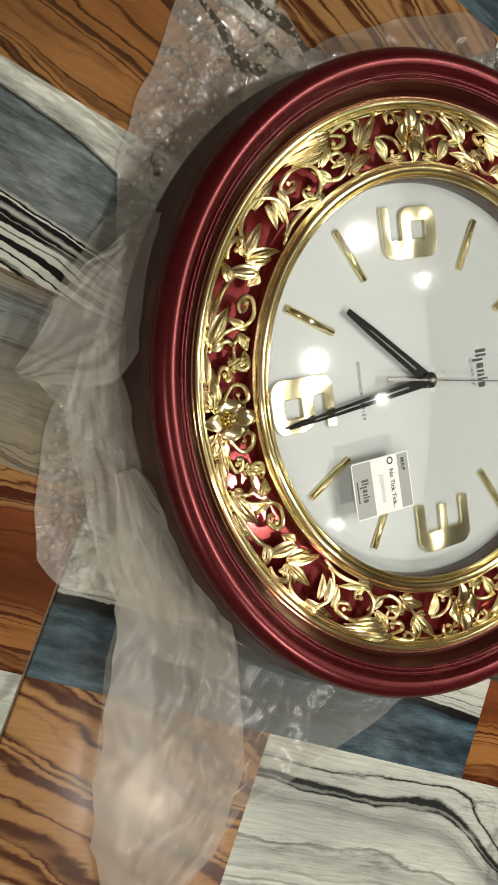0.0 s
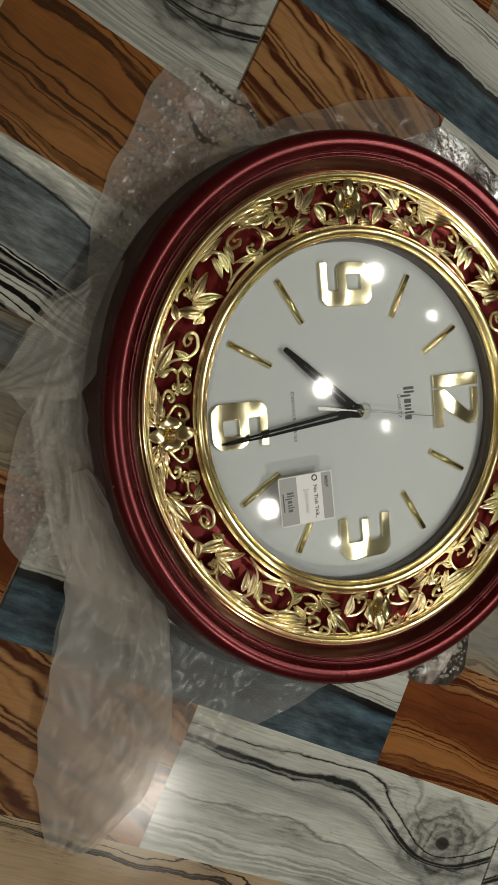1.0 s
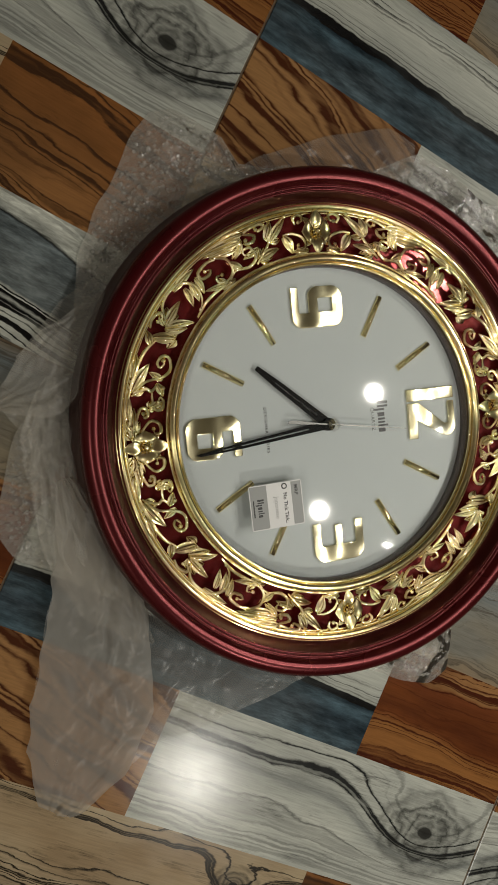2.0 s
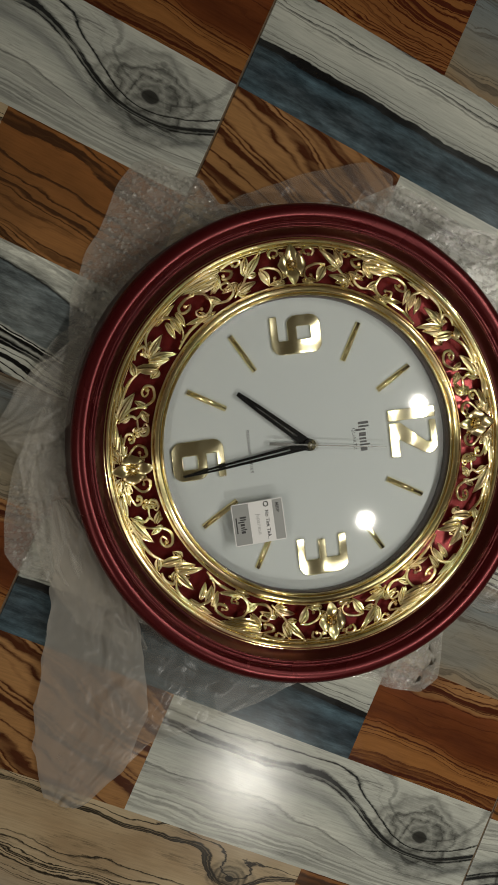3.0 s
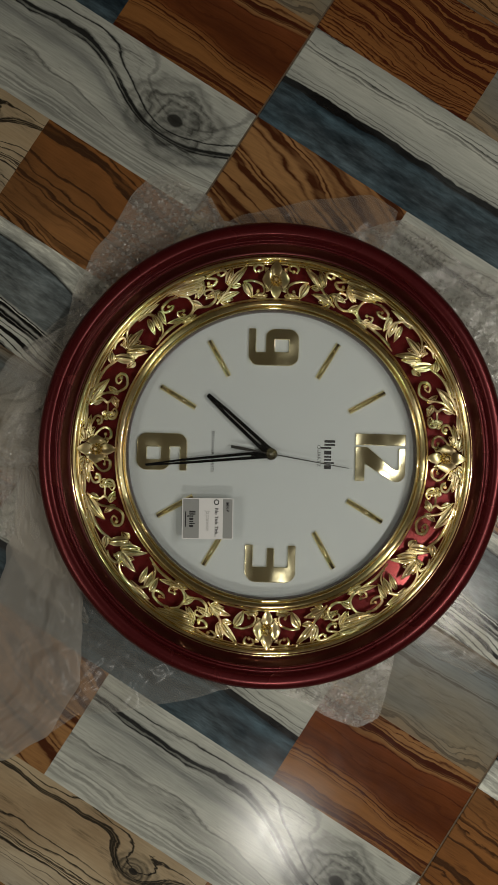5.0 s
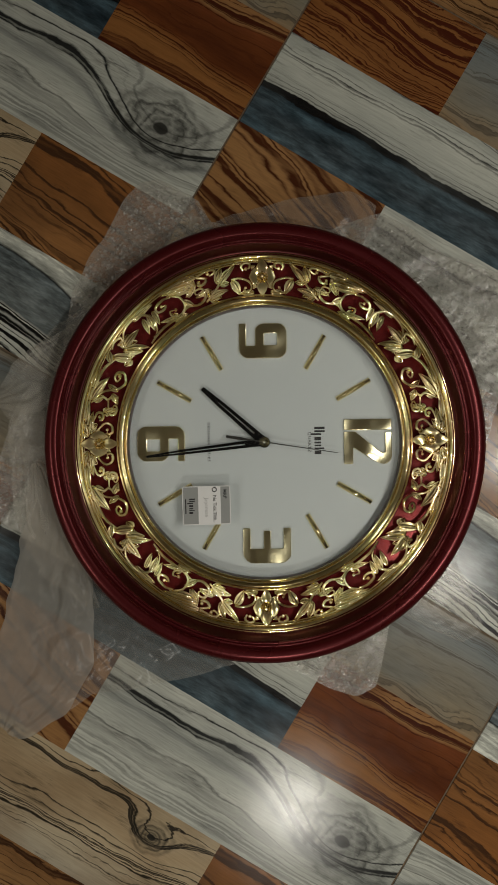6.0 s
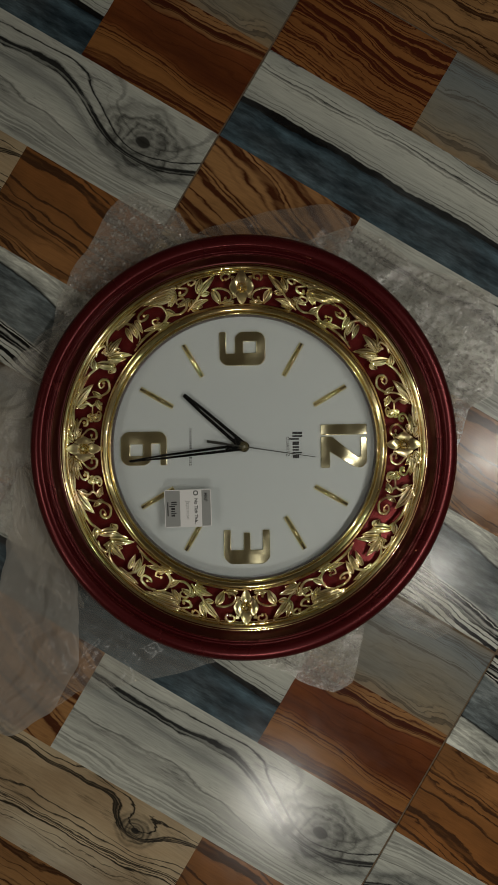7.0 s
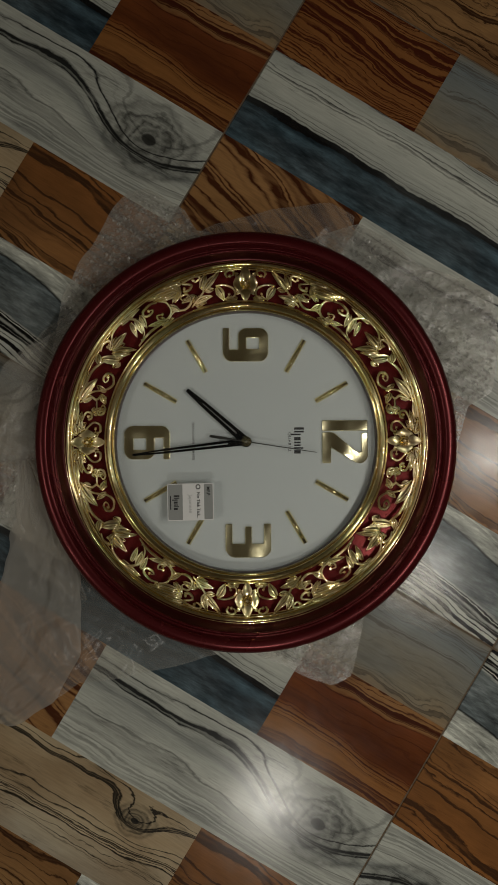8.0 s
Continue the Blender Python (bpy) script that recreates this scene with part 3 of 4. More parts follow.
VINES = (
    ((7.1, 8), (7.6, 13), (6.2, 16.5), (4.5, 15), (4.8, 10.5), (6, 9.5)),
    ((12.1, 0.5), (8.8, 0.3), (5.3, -4), (4.4, -11), (5.8, -15.5), (7.6, -13.3), (7, -11)),
    ((24.2, -16), (18.4, -5), (14.3, 8), (10.1, 17)),
    ((36, -16.5), (32, -11), (27.2, -14.5), (23.7, -10), (23.8, 0), (26.2, 1.5), (27, -2.5), (25.6, -4.5)),
    ((27, 13), (21.5, 16.5), (18.2, 16.8), (17.4, 13.5), (19.3, 11.2), (20, 13.4)),
    ((24.5, 14), (21.3, 9), (22.6, 4.2), (24.9, 5.5), (24.2, 8)),
    ((35.5, 8.5), (32.9, 2), (32.8, -8.5), (35.9, -14), (39.3, -10.5), (39, -5), (36.8, -6.5)),
    ((36, 8), (39, 10.5), (42.6, 8.5), (43, 3), (40.6, 0.8), (39, 3.6), (40.6, 5.4)),
    ((60.4, 6), (57, 15), (52.5, 17), (48.5, 13.5), (46.2, 3), (47.3, -9.5), (50.5, -15)),
    ((53.5, -17), (46.9, -14.5), (41.7, -14.9), (36.2, -16.5)),
    ((64.5, 14.5), (62, 17), (59.4, 14), (60, 9.8), (61.7, 11)),
    ((88, 16.5), (77.5, 14), (71.9, 12), (67.9, 7), (63.2, 0)),
    ((85, 13.5), (80.1, 4), (77.1, -10.5), (73.8, -15.5), (70.5, -11), (70.8, -4.5), (73, -2.5), (74.5, -6), (73, -8.5), (72, -7)),
    ((84.5, 12), (82, 2.5), (82.4, -3.4), (79.9, -8.4), (80.6, -13)),
    ((91.8, 7.5), (88.4, 5), (88.1, -0.5), (90, -2.5), (90.9, 0.6), (89.7, 1.6)),
    ((95.8, 3.7), (92, -4.5), (92.4, -12.5), (95.2, -14.5), (96.2, -9.5), (94.4, -8.2)),
    ((82.4, -4), (85, -5.5), (88, -9), (87.6, -14.5), (85, -15.5), (83.9, -12), (85.6, -10.6)),
)
bm = bmesh.new()
for k, line in enumerate(VINES):
    pts = smooth_line([(*on_strip(q), ORZ + 0.0075 + 0.0012 * math.sin(1.7 * i + k)) for i, q in enumerate(line)], 8)
    n = len(pts) - 1
    tube(bm, pts, [0.0008 + 0.00125 * math.sin(math.pi * min(1.0, 0.06 + i / n)) ** 0.8 for i in range(n + 1)], 8)
    bead = bmesh.ops.create_uvsphere(bm, u_segments=10, v_segments=7, radius=0.0024)
    for q in bead["verts"]:
        q.co += bend(pts[-1])
scroll_mesh = mesh_of("scrollwork", bm, GOLD)
# leaves: root, tip, width in millimetres, side blades, curl
LEAVES = (
    ((12.1, 0), (8.8, -17), 7.5, 0, 0.12), ((17.1, -1.7), (10.2, 17.5), 8, 1, 0.08), ((18.1, 2), (14.2, 16.5), 6, 0, -0.1), ((22.6, -13), (14, -7), 7.5, 2, 0.1),
    ((25.6, 12.5), (41.5, 16.5), 6.5, 1, 0.08), ((25.4, 9), (39, 13), 6.5, 1, 0.06), ((24.1, 15), (34, 17.8), 5.5, 0, 0.05), ((28, 5.5), (37.5, 9), 5.5, 0, 0.1),
    ((46.5, 9), (47.6, -10.5), 6, 0, 0.15), ((49, 9), (50.3, -9.5), 5, 0, 0.15), ((44.4, 8.5), (44.8, -9), 5, 0, 0.12),
    ((62, 4), (52.4, 4.5), 8, 2, 0.0), ((62.3, 3), (54.4, -16), 7.5, 1, 0.1), ((63, 3), (58.8, -16.5), 7, 0, -0.1), ((63.5, -10), (67.6, 12.5), 10.5, 1, 0.06),
    ((84, 14), (73.8, 6.5), 10.5, 1, 0.1), ((80, 16), (72.5, 17), 6, 0, 0.0), ((87.8, -3), (84.4, -16.5), 6.5, 1, 0.15), ((97.5, 11), (88, 10), 8.5, 2, 0.0), ((95.4, 7), (92.8, 17.5), 7, 0, 0.1),
    ((37, -16), (45.2, -9.5), 5.5, 1, 0.1), ((29.5, -13), (33.8, -1), 5.5, 0, 0.12), ((79.5, -6), (83.2, -16.5), 5.5, 0, 0.1), ((52, 14), (42.5, 16.8), 5, 0, 0.1), ((69, 8), (65.6, 17.5), 5.5, 0, 0.1), ((3.2, -16.5), (10, -17), 4.5, 0, 0.05),
    ((78, -12), (77.2, 3), 5, 0, 0.1), ((92, 15), (84, 17), 5, 0, 0.0), ((21, -3), (27.5, -8), 5, 0, 0.1), ((40, -16.5), (33, -17), 4.5, 0, 0.0),
)


def cast_leaf(root, tip, width, lobes, curl):
    (x0, y0), (x1, y1) = on_strip(root), on_strip(tip)
    return leaf_mesh(x0, y0, math.degrees(math.atan2(y1 - y0, x1 - x0)), math.hypot(x1 - x0, y1 - y0), width * 0.00145, lobes, curl)


leaf_meshes = [cast_leaf(*leaf) for leaf in LEAVES]
flower_me = mesh_of("flower", flower_bm(), GOLD)
ring_bm = lathe([(0.1985, ORZ), (0.1985, ORZ + 0.0055), (0.2, ORZ + 0.007), (0.2001, ORZ)], 160)
ornament = part("ornament_ring", ring_bm, GOLD, clock, "pierced gold scrollwork of leaves and flowers")
MIRROR = Matrix.Diagonal((1, -1, 1, 1))
FLIP = Matrix.Diagonal((-1, 1, 1, 1))
for q in (Matrix.Identity(4), FLIP, MIRROR, MIRROR @ FLIP):
    o = part("scrollwork", scroll_mesh, GOLD, ornament)
    o.matrix_local = q
    for me in leaf_meshes:
        o = part("leaf", me, GOLD, ornament)
        o.matrix_local = q
for k in range(4):
    o = part("flower", flower_me, GOLD, ornament, "four-petalled gold flower")
    o.matrix_local = Matrix.Rotation(math.pi / 2 * k, 4, "Z") @ Matrix.Translation((RM, 0, ORZ + 0.0075)) @ Matrix.Diagonal((1.08, 1.0, 1, 1))

# --- numerals and hour markers ---
UP = Matrix.Rotation(-math.pi / 2, 4, "Z")       # dial upright points along +x
MM = 0.001


def numeral(loops, x, y, label):
    """Loops in millimetres, x to the right and y up in the numeral's own box."""
    o = solid_outline("numeral", [[(a * MM, b * MM) for a, b in loop] for loop in loops], 0.003, 0.0006, GOLD_FLAT, clock, label)
    o.matrix_local = Matrix.Translation((x, y, DZ)) @ UP
    return o


nine = [rounded([(0, 6.5), (0, 0), (32, 0), (38, 6), (38, 46), (32, 52), (6, 52), (0, 46), (0, 24), (5, 18), (25, 18), (25, 6.5)], [0.8, 0.8, 3.8, 3.8, 3.8, 3.8, 3.8, 3.8, 3.2, 3.2, 1.5, 1.5]),
        list(reversed(rounded([(10, 26.5), (24.5, 26.5), (24.5, 42.5), (10, 42.5)], 1.8)))]
six = [[(38 - a, 52 - b) for a, b in loop] for loop in nine]
three = [rounded([(0, 0), (30, 0), (38, 6), (38, 46), (31, 52), (0, 52), (0, 45), (23, 45), (23, 29.5), (3, 29.5), (3, 23), (23, 23), (23, 7), (0, 7)], [0.8, 2, 5, 5, 2, 0.8, 0.8, 2, 2, 0.8, 0.8, 2, 2, 0.8])]
one = [rounded([(0, 0), (11, 0), (11, 52), (0, 52)], 0.8)]
two = [rounded([(14, 0), (49, 0), (49, 9), (30, 9), (47, 36), (49, 41), (49, 47), (43, 52), (15, 52), (15, 46), (37, 46), (38, 41), (14, 12)], [0.8, 0.8, 0.8, 1, 3, 2, 3, 3, 0.8, 0.8, 1, 3, 2])]
numeral(nine, -0.0262, 0.1325, "gold mirror numeral nine")
numeral(six, -0.1415, 0.0185, "gold mirror numeral six")
numeral(three, -0.0242, -0.0965, "gold mirror numeral three")
numeral(one, 0.0895, 0.0238, "gold mirror numeral one of the twelve")
numeral(two, 0.0895, 0.0238, "gold mirror numeral two of the twelve")
bm = bmesh.new()
prof = [(0.0031 * math.cos(math.pi * k / 8), 0.0034 * math.sin(math.pi * k / 8)) for k in range(8, -1, -1)]
ends = [[bm.verts.new((x, y, z)) for y, z in prof] for x in (-0.0215, 0.0215)]
n = len(prof)
for j in range(n):
    bm.faces.new((ends[0][j], ends[0][(j + 1) % n], ends[1][(j + 1) % n], ends[1][j]))
bm.faces.new(ends[0])
bm.faces.new(list(reversed(ends[1])))
marker_me = mesh_of("hour_marker", bm, GOLD, smooth=False)
for j, f in enumerate(marker_me.polygons):
    f.use_smooth = j < n - 1
for k in (1, 2, 4, 5, 7, 8, 10, 11):
    a = radians(-30 * k)
    o = part("hour_marker", marker_me, GOLD, clock)
    o.matrix_local = Matrix.Translation((0.1155 * math.cos(a), 0.1155 * math.sin(a), DZ)) @ Matrix.Rotation(a, 4, "Z")

# --- printing on the dial ---
lettering("dial_print", "DESIGNER SERIES", 0.0042, INK, clock, Matrix.Translation((-0.0622, 0.001, DZ)) @ UP, 1.4, 0.0001, 0.02)
lettering("dial_print", "QUARTZ", 0.0052, INK, clock, Matrix.Translation((0.0505, -0.0005, DZ)) @ UP, 1.15, 0.0001)
mark = bmesh.new()
for x0, x1, y0, y1 in ((-0.0165, -0.0138, 0.0, 0.0115), (-0.0125, -0.0105, 0.0, 0.0115), (-0.0092, -0.0072, -0.0036, 0.0075), (-0.0052, -0.0012, 0.0, 0.0075), (0.0002, 0.0022, 0.0, 0.0075), (0.0036, 0.0054, 0.0, 0.0075), (0.0068, 0.0085, 0.0, 0.0108), (0.0102, 0.0142, 0.0, 0.0075)):
    box(mark, x0, x1, y0, y1, 0.0, 0.00012)
o = part("maker_mark", mark, INK, clock, "black maker's mark shown as bars", smooth=False)
o.matrix_local = Matrix.Translation((0.0562, 0.0, DZ + 0.0001)) @ UP


# --- pointers ---
def hand(name, length, width, tail, tip, slot, z, angle, material, label, blunt=0.0008):
    loop = [(-tail, -width * 0.35), (0, -width * 0.5), (length * 0.72, -width * 0.5 * tip), (length, -blunt), (length, blunt), (length * 0.72, width * 0.5 * tip), (0, width * 0.5), (-tail, width * 0.35)]
    loops = [rounded(loop, 0.0006, 2)]
    if slot:
        a, b, w = slot
        loops.append(list(reversed(rounded([(length * a, -w), (length * b, -w * 0.45), (length * b, w * 0.45), (length * a, w)], 0.0004, 2))))
    o = solid_outline(name, loops, 0.0009, 0.0002, material, clock, label)
    o.matrix_local = Matrix.Translation((0, 0, z)) @ Matrix.Rotation(radians(angle), 4, "Z")


hand("hour_hand", 0.0915, 0.0098, 0.004, 0.72, (0.16, 0.74, 0.0012), 0.0268, 138.5, HAND, "black slotted hour hand", 0.0021)
hand("minute_hand", 0.133, 0.0082, 0.004, 0.62, (0.16, 0.86, 0.001), 0.0285, 186.4, HAND, "black slotted minute hand")
second = solid_outline("second_hand", [rounded([(-0.043, -0.0014), (-0.03, -0.0016), (-0.012, -0.0006), (0.083, -0.0003), (0.083, 0.0003), (-0.012, 0.0006), (-0.03, 0.0016), (-0.043, 0.0014)], 0.0003, 2)], 0.0006, 0.0001, mat("dark_steel", (0.12, 0.12, 0.115), 0.3, 1.0), clock, "thin steel second hand with a broad tail")
second.matrix_local = Matrix.Translation((0, 0, 0.0303)) @ Matrix.Rotation(radians(-9), 4, "Z")
bm = bmesh.new()
bmesh.ops.create_cone(bm, cap_ends=True, segments=40, radius1=0.0064, radius2=0.0062, depth=0.0079, matrix=Matrix.Translation((0, 0, DZ + 0.004)))
part("hand_hub", bm, HAND, clock, smooth=False)
part("hub_cap", lathe([(0.0, 0.0301), (0.0018, 0.0301), (0.0018, 0.0315)] + arc(0.0, 0.0315, 0.0018, 0, 90, 5), 24, close=False), SILVER, clock, "small silver cap")

# --- price sticker on the glass ---
st = solid_outline("sticker", [rounded([(-0.02, -0.025), (0.02, -0.025), (0.02, 0.025), (-0.02, 0.025)], 0.0018)], 0.0004, 0.0001, STICKER, clock, "white and grey printed sticker on the glass")
st.matrix_local = Matrix.Translation((-0.0645, -0.0692, 0.0378)) @ Matrix.Rotation(radians(1.0), 4, "Z") @ UP @ Matrix.Diagonal((1.06, 1.06, 1, 1))
for y0, y1 in ((-0.0242, -0.0085), (0.0148, 0.0242)):
    part("grey_panel", box(bmesh.new(), -0.0192, 0.0192, y0, y1, 0.0004, 0.00046), STICKER_GREY, st, "grey printed band", smooth=False)
lettering("sticker_print", "No Tick Tick..", 0.0048, INK, st, Matrix.Translation((0.0035, 0.0085, 0.0005)), 1.0, 0.00005, 0.022)
lettering("sticker_print", "MRP", 0.0046, INK, st, Matrix.Translation((-0.0115, 0.0192, 0.00052)), 1.15, 0.00005, 0.025)
lettering("sticker_print", "Japanese", 0.0058, PALE_INK, st, Matrix.Translation((0.002, 0.0, 0.0005)), 1.0, 0.00005)
bm = bmesh.new()
for x0, x1, y0, y1 in ((-0.0075, -0.0058, 0.0, 0.006), (-0.005, -0.0038, 0.0, 0.006), (-0.003, -0.0018, -0.002, 0.004), (-0.0008, 0.0014, 0.0, 0.004), (0.0024, 0.0036, 0.0, 0.004), (0.0044, 0.0054, 0.0, 0.0056), (0.0062, 0.0084, 0.0, 0.004), (-0.007, 0.008, -0.0042, -0.003)):
    box(bm, x0, x1, y0 - 0.018, y1 - 0.018, 0.00046, 0.00052)
part("maker_mark", bm, INK, st, "dark maker's mark shown as bars", smooth=False)
o = part("logo_ring", lathe([(0.0017, 0.0004), (0.0027, 0.0004), (0.0027, 0.00052), (0.0017, 0.00052)], 28), INK, st)
o.matrix_local = Matrix.Translation((-0.0162, 0.0085, 0))


# ---- packaging under the clock ----
def outline_radius(table, deg):
    pts = sorted(table)
    pts = [(pts[-1][0] - 360, pts[-1][1])] + pts + [(pts[0][0] + 360, pts[0][1])]
    for (a, ra), (b, rb) in zip(pts, pts[1:]):
        if a <= deg <= b:
            s = (deg - a) / max(1e-6, b - a)
            return ra + (rb - ra) * s
    return 0.25


def creases(x, y, seed, scale, octaves=4, blunt=0.0):
    """Folds of crumpled film, 0 to 1: sharp ridges, or rounded ones where blunt is more than 0."""
    h, amp, f = 0.0, 0.55, scale
    for k in range(octaves):
        v = noise.noise(Vector((x * f + seed * 3.1, y * f * 1.2 - seed, seed + k)))
        h += amp * (1 - 3.2 * (math.sqrt(v * v + blunt * blunt) - blunt))
        amp *= 0.5
        f *= 2.05
    return max(0.0, h)


def ground_sheet(name, table, r0, low, lift, seed, scale, material, rows=34, cols=620, raised=(), octaves=4, blunt=0.0):
    bm = bmesh.new()
    grid = []
    for i in range(cols):
        deg = 360 * i / cols
        a = radians(deg)
        R = outline_radius(table, deg) + 0.0035 * noise.noise(Vector((math.cos(a) * 9, math.sin(a) * 9, seed)))
        col = []
        for j in range(rows + 1):
            r = r0 + (R - r0) * j / rows
            x, y = r * math.cos(a), r * math.sin(a)
            edge = min(1.0, (R - r) / 0.03)
            h = low + lift * creases(x, y, seed, scale, octaves, blunt) * (0.35 + 0.65 * edge)
            under = max(0.0, min(1.0, (r - 0.232) / 0.025))
            h = low + (h - low) * under
            for rd, rr, wd, up in raised:
                d = math.hypot(x - rr * math.cos(radians(rd)), y - rr * math.sin(radians(rd)))
                h += up * math.exp(-(d / wd) ** 2) * under
            col.append(bm.verts.new((x, y, h)))
        grid.append(col)
    for i in range(cols):
        A, B = grid[i], grid[(i + 1) % cols]
        for j in range(rows):
            bm.faces.new((A[j], B[j], B[j + 1], A[j + 1]))
    return bm


BUBBLE_EDGE = [(9, 0.269), (11, 0.3), (20, 0.325), (31, 0.346), (45, 0.298), (62, 0.297), (72, 0.255), (95, 0.25), (103, 0.262), (104.5, 0.29), (111, 0.325), (115, 0.333), (128, 0.3), (142, 0.279), (151, 0.258), (165, 0.255), (175, 0.29), (184, 0.308), (192, 0.322), (197, 0.313), (206, 0.262), (230, 0.24), (270, 0.245), (280, 0.272), (289, 0.308), (294, 0.306), (299.5, 0.27), (304, 0.25), (340, 0.238), (355, 0.246)]
FILM_EDGE = [(0, 0.236), (40, 0.236), (61, 0.25), (64, 0.3), (70, 0.304), (77, 0.29), (90, 0.27), (104, 0.258), (125, 0.25), (140, 0.255), (151, 0.275), (163, 0.295), (170.5, 0.308), (176, 0.283), (190, 0.272), (201, 0.287), (212, 0.345), (222, 0.418), (227, 0.438), (231, 0.42), (235, 0.345), (245, 0.302), (259, 0.258), (272, 0.24), (308, 0.245), (314, 0.32), (319, 0.325), (327, 0.26), (335, 0.238)]
bubble_wrap = part("bubble_wrap", ground_sheet("bubble_sheet", BUBBLE_EDGE, 0.17, 0.0012, 0.0045, 2.0, 16.0, BUBBLE_FILM), BUBBLE_FILM)
tagged(bubble_wrap, "crumpled clear bubble wrap spread under the clock", "bubble wrap")
dome = []
for ring, (rr, hh) in enumerate(((1.0, 0.0), (0.82, 0.26), (0.5, 0.46), (0.0, 0.54))):
    for k in range(9 if rr else 1):
        dome.append((rr * math.cos(2 * math.pi * k / 9), rr * math.sin(2 * math.pi * k / 9), hh))
dome_faces = [(r * 9 + k, r * 9 + (k + 1) % 9, (r + 1) * 9 + (k + 1) % 9, (r + 1) * 9 + k) for r in range(2) for k in range(9)] + [(18 + k, 18 + (k + 1) % 9, 27) for k in range(9)]
verts, faces = [], []
step = 0.0051
for i in range(-84, 85):
    for j in range(-90, 91):
        x, y = (i + 0.5 * (j % 2)) * step, j * step * 0.866
        ca, sa = math.cos(0.5), math.sin(0.5)
        x, y = x * ca - y * sa + random.uniform(-0.0019, 0.0019), x * sa + y * ca + random.uniform(-0.0019, 0.0019)
        r = math.hypot(x, y)
        deg = math.degrees(math.atan2(y, x)) % 360
        R = outline_radius(BUBBLE_EDGE, deg)
        if r < 0.237 or r > R - 0.006 or random.random() < 0.2:
            continue
        z = 0.0012 + 0.0045 * creases(x, y, 2.0, 16.0) * (0.35 + 0.65 * min(1, (R - r) / 0.03)) * min(1, max(0, (r - 0.232) / 0.025))
        size, tall = random.uniform(0.0012, 0.0027), random.uniform(0.4, 1.3)
        tx, ty = random.uniform(-0.9, 0.9), random.uniform(-0.9, 0.9)
        base = len(verts)
        for vx, vy, vz in dome:
            px, py = vx * size * random.uniform(0.86, 1.1), vy * size * random.uniform(0.86, 1.1)
            verts.append((x + px, y + py, z - 0.0003 + vz * size * tall + px * tx + py * ty))
        faces += [tuple(base + q for q in f) for f in dome_faces]
me = bpy.data.meshes.new("bubbles")
me.from_pydata(verts, [], faces)
me.materials.append(BUBBLE)
ob = part("bubble_layer", me, BUBBLE, bubble_wrap, "layer of small shiny air bubbles")
tagged(ob, kind="stuff")

film = part("plastic_bag", ground_sheet("film", FILM_EDGE, 0.2, 0.0035, 0.0055, 5.0, 15.0, FILM, 40, 760, ((172, 0.29, 0.03, 0.014), (203, 0.275, 0.045, 0.012), (70, 0.275, 0.035, 0.006)), 4, 0.004), FILM)
tagged(film, "crumpled translucent plastic bag lying round the clock", "plastic bag")

# folded layers of the bag: strips that follow a line, gathered into long sharp folds
def pleats(a, q, seed):
    """Height of gathered film, 0 to 1: sharp-edged folds that run along the strip, fan out and die away."""
    h = 0.0
    for k, (f, amp) in enumerate(((1.1, 0.6), (1.9, 0.35), (3.4, 0.2))):
        lean = 0.9 * math.sin(seed * 2.3 + k * 1.9)
        u = q * f + lean * a * 14 + 0.9 * noise.noise(Vector((a * 16, q * 1.4, seed + k))) + seed * 0.37
        fold = abs((u % 1.0) * 2 - 1)
        live = max(0.0, 0.5 + 1.1 * noise.noise(Vector((a * 14 + k * 5, q * 1.3, seed * 1.7))))
        h += amp * live * fold
    facet = abs(((a * 21 + q * 1.1 + noise.noise(Vector((a * 22, q * 2.2, seed + 9)))) % 1.0) * 2 - 1)
    return h + 0.35 * facet


def fold_strip(line, widths, z0, seed, lift, calm=0.0):
    """calm: how far the folds leave one side of the strip smooth."""
    bm = bmesh.new()
    pts = smooth_line([(x, y, z) for x, y, z in line], 24)
    n, w = len(pts) - 1, 48
    rows, run = [], 0.0
    for i, p in enumerate(pts):
        d = (pts[min(n, i + 1)] - pts[max(0, i - 1)])
        run += (p - pts[max(0, i - 1)]).length
        side = Vector((-d.y, d.x, 0)).normalized()
        f = i / n * (len(widths) - 1)
        k = min(int(f), len(widths) - 2)
        wd = widths[k] + (widths[k + 1] - widths[k]) * (f - k)
        wd *= 1 + 0.06 * noise.noise(Vector((run * 30, 0, seed + 4)))
        row = []
        for j in range(w + 1):
            q = 2 * j / w - 1
            rough = 1 - calm * max(0.0, min(1.0, 0.5 - 1.6 * q))
            ripple = lift * pleats(run, q, seed) * (1 - 0.4 * q ** 4) * rough
            c = p + side * (q * wd / 2 + 0.003 * noise.noise(Vector((run * 40, q, seed + 2))))
            row.append(bm.verts.new((c.x, c.y, max(0.003, p.z + z0 + ripple))))
        rows.append(row)
    for i in range(n):
        for j in range(w):
            a, b, c, d = rows[i][j], rows[i + 1][j], rows[i + 1][j + 1], rows[i][j + 1]
            flip = (i * 7 + j * 3) % 5 < 2
            bm.faces.new((a, b, c) if flip else (a, b, d))
            bm.faces.new((a, c, d) if flip else (b, c, d))
    return bm


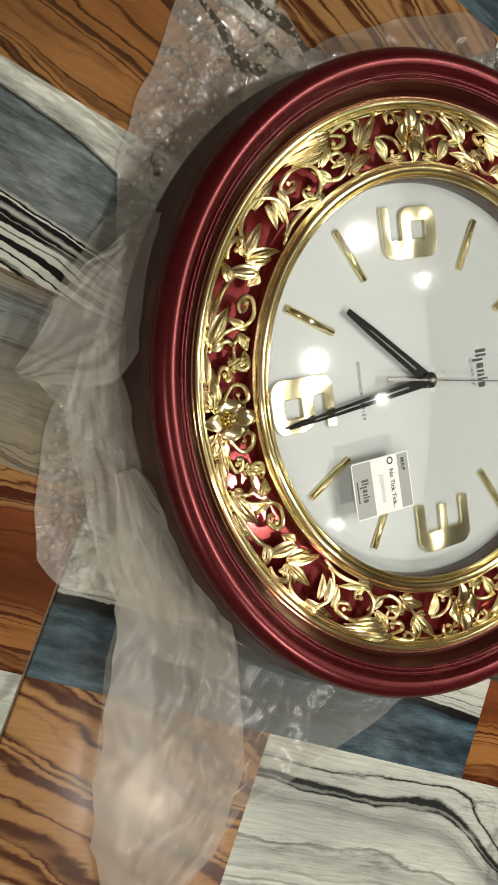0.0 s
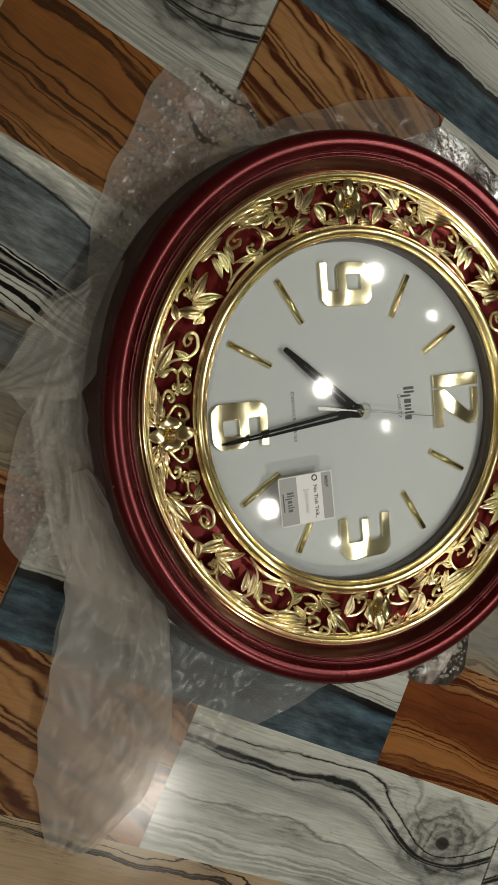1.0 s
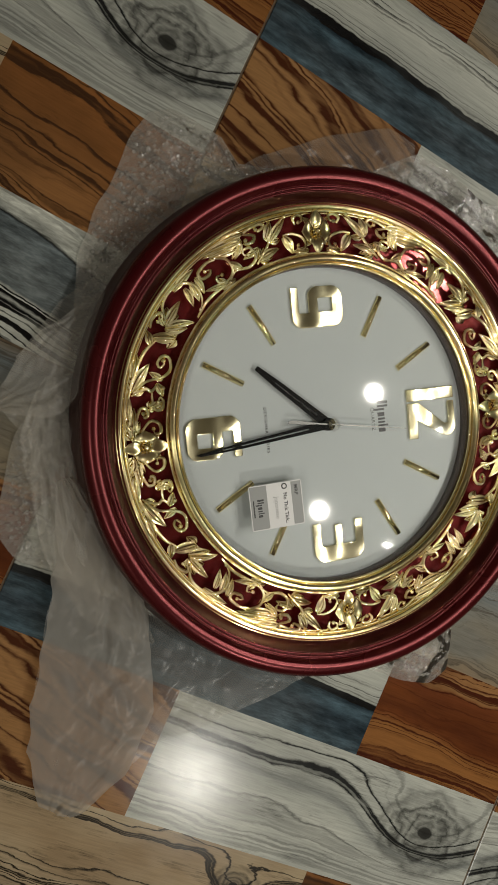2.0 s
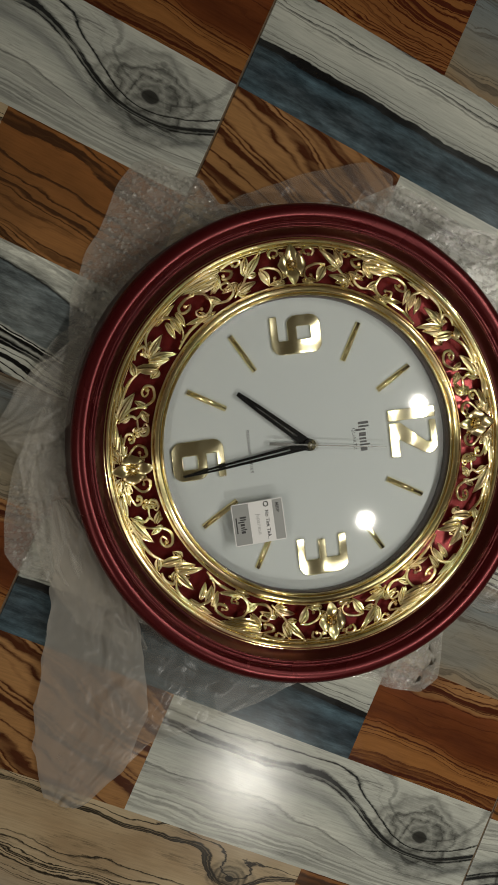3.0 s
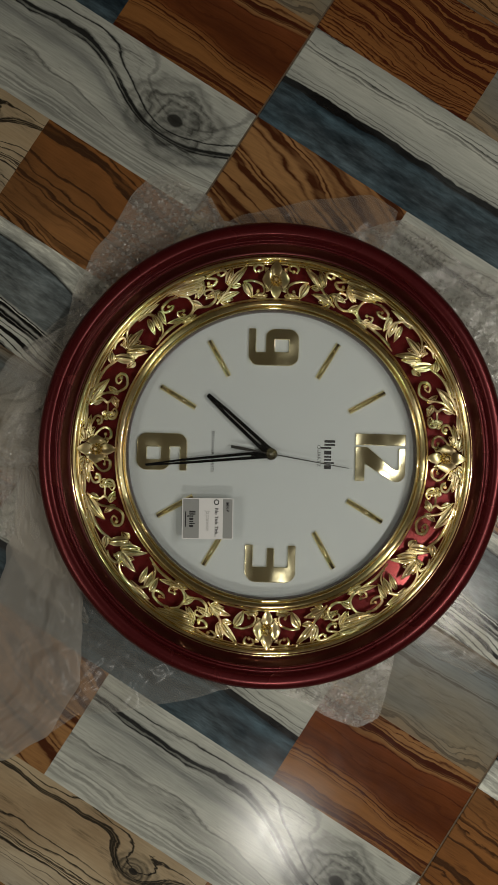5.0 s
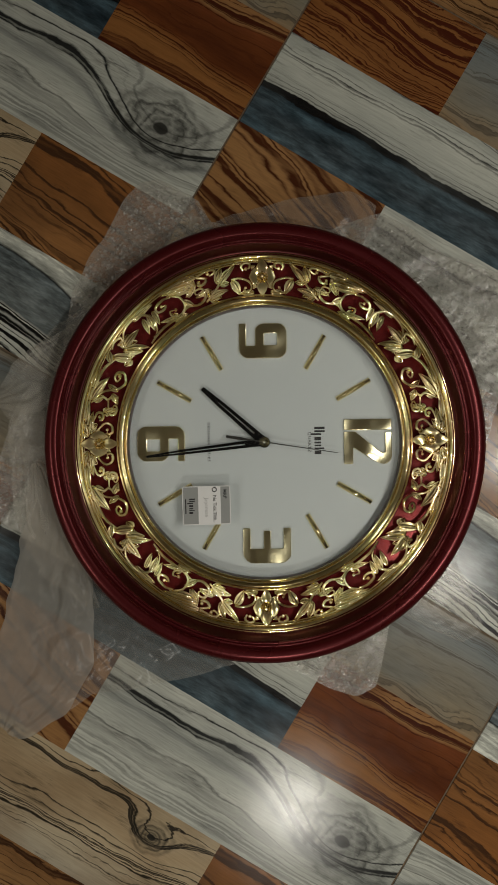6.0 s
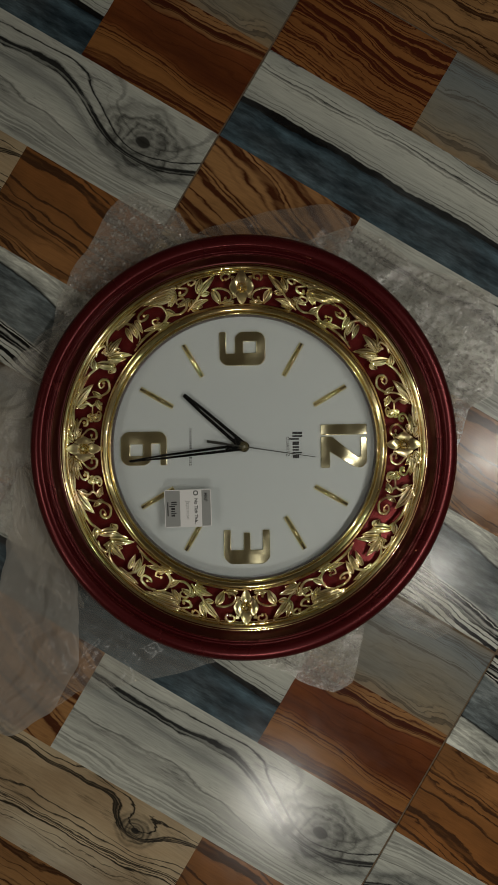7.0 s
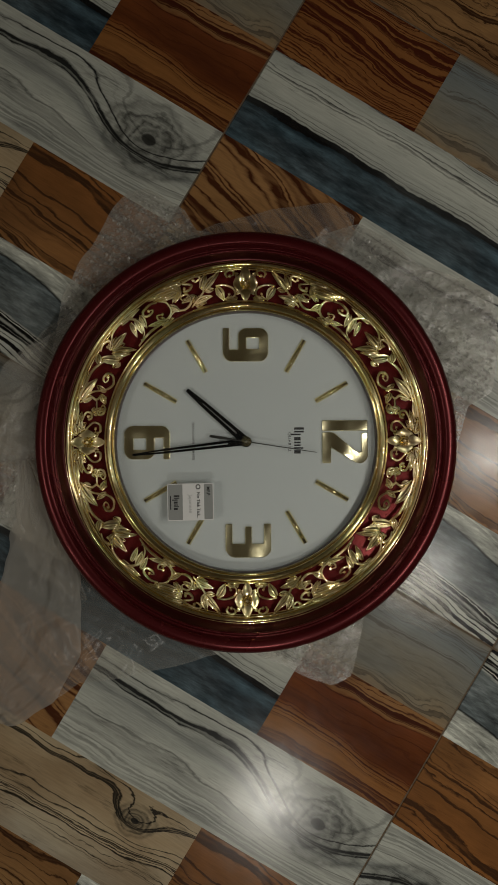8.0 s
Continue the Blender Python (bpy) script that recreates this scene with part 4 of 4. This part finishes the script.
part("bag_tail", fold_strip([(-0.256, -0.02, 0.022), (-0.238, -0.1, 0.02), (-0.242, -0.17, 0.014), (-0.252, -0.235, 0.008), (-0.272, -0.285, 0.004), (-0.297, -0.325, 0.002)], (0.012, 0.072, 0.096, 0.112, 0.095, 0.03), 0.002, 3.0, 0.01, 0.9), FILM_DOUBLE, film, "long gathered tail of milky film")
part("bag_flap", fold_strip([(-0.2, 0.14, 0.01), (-0.24, 0.092, 0.022), (-0.268, 0.064, 0.022), (-0.31, 0.05, 0.012)], (0.006, 0.055, 0.062, 0.004), 0.002, 8.0, 0.007, 0.3), FILM_THIN, film, "turned-up corner of the bag")
part("bag_side", fold_strip([(-0.256, 0.07, 0.018), (-0.266, 0.02, 0.02), (-0.264, -0.03, 0.02), (-0.255, -0.09, 0.018), (-0.228, -0.14, 0.012), (-0.19, -0.185, 0.006)], (0.008, 0.045, 0.04, 0.045, 0.045, 0.004), 0.001, 13.0, 0.008), FILM_THIN, film, "crumpled edge of film beside the rim")

# ---- the floor tiles, each printed with the same ten planks ----
plank_meshes = {}
for key, (x0, x1, y0, y1, m) in PLANKS.items():
    e = JOINT / 2
    a0, a1 = max(x0, -TILE_U / 2 + e), min(x1, TILE_U / 2 - e)
    b0, b1 = max(y0, -TILE_V / 2 + e), min(y1, TILE_V / 2 - e)
    bm = bmesh.new()
    # a slightly eased edge only where the plank meets the joint
    c = 0.0008
    ax, bx = (c if x0 < -0.29 else 0), (c if x1 > 0.29 else 0)
    ay, by = (c if y0 < -0.29 else 0), (c if y1 > 0.29 else 0)
    top = [bm.verts.new(q) for q in ((a0 + ax, b0 + ay, 0), (a1 - bx, b0 + ay, 0), (a1 - bx, b1 - by, 0), (a0 + ax, b1 - by, 0))]
    mid = [bm.verts.new(q) for q in ((a0, b0, -0.0006), (a1, b0, -0.0006), (a1, b1, -0.0006), (a0, b1, -0.0006))]
    low = [bm.verts.new(q) for q in ((a0, b0, -0.008), (a1, b0, -0.008), (a1, b1, -0.008), (a0, b1, -0.008))]
    bm.faces.new(top)
    for j in range(4):
        k = (j + 1) % 4
        bm.faces.new((mid[j], mid[k], top[k], top[j]))
        bm.faces.new((low[j], low[k], mid[k], mid[j]))
    plank_meshes[key] = mesh_of("printed_plank", bm, m, smooth=False)
for iu in NU:
    for iv in NV:
        body = bpy.data.meshes.get("tile_body")
        if body is None:
            bm = bmesh.new()
            box(bm, -TILE_U / 2 + 0.0016, TILE_U / 2 - 0.0016, -TILE_V / 2 + 0.0016, TILE_V / 2 - 0.0016, -0.01, -0.0082)
            body = mesh_of("tile_body", bm, GROUT, smooth=False)
        tile = part("tile", body, GROUT, floor)
        turned = 180 if iu % 3 == 1 else 0
        tile.matrix_local = pose(U0 + TILE_U * (iu + 0.5), V0 + TILE_V * (iv + 0.5), 0, 0, 0, turned)
        for me in plank_meshes.values():
            part("printed_plank", me, None, tile)
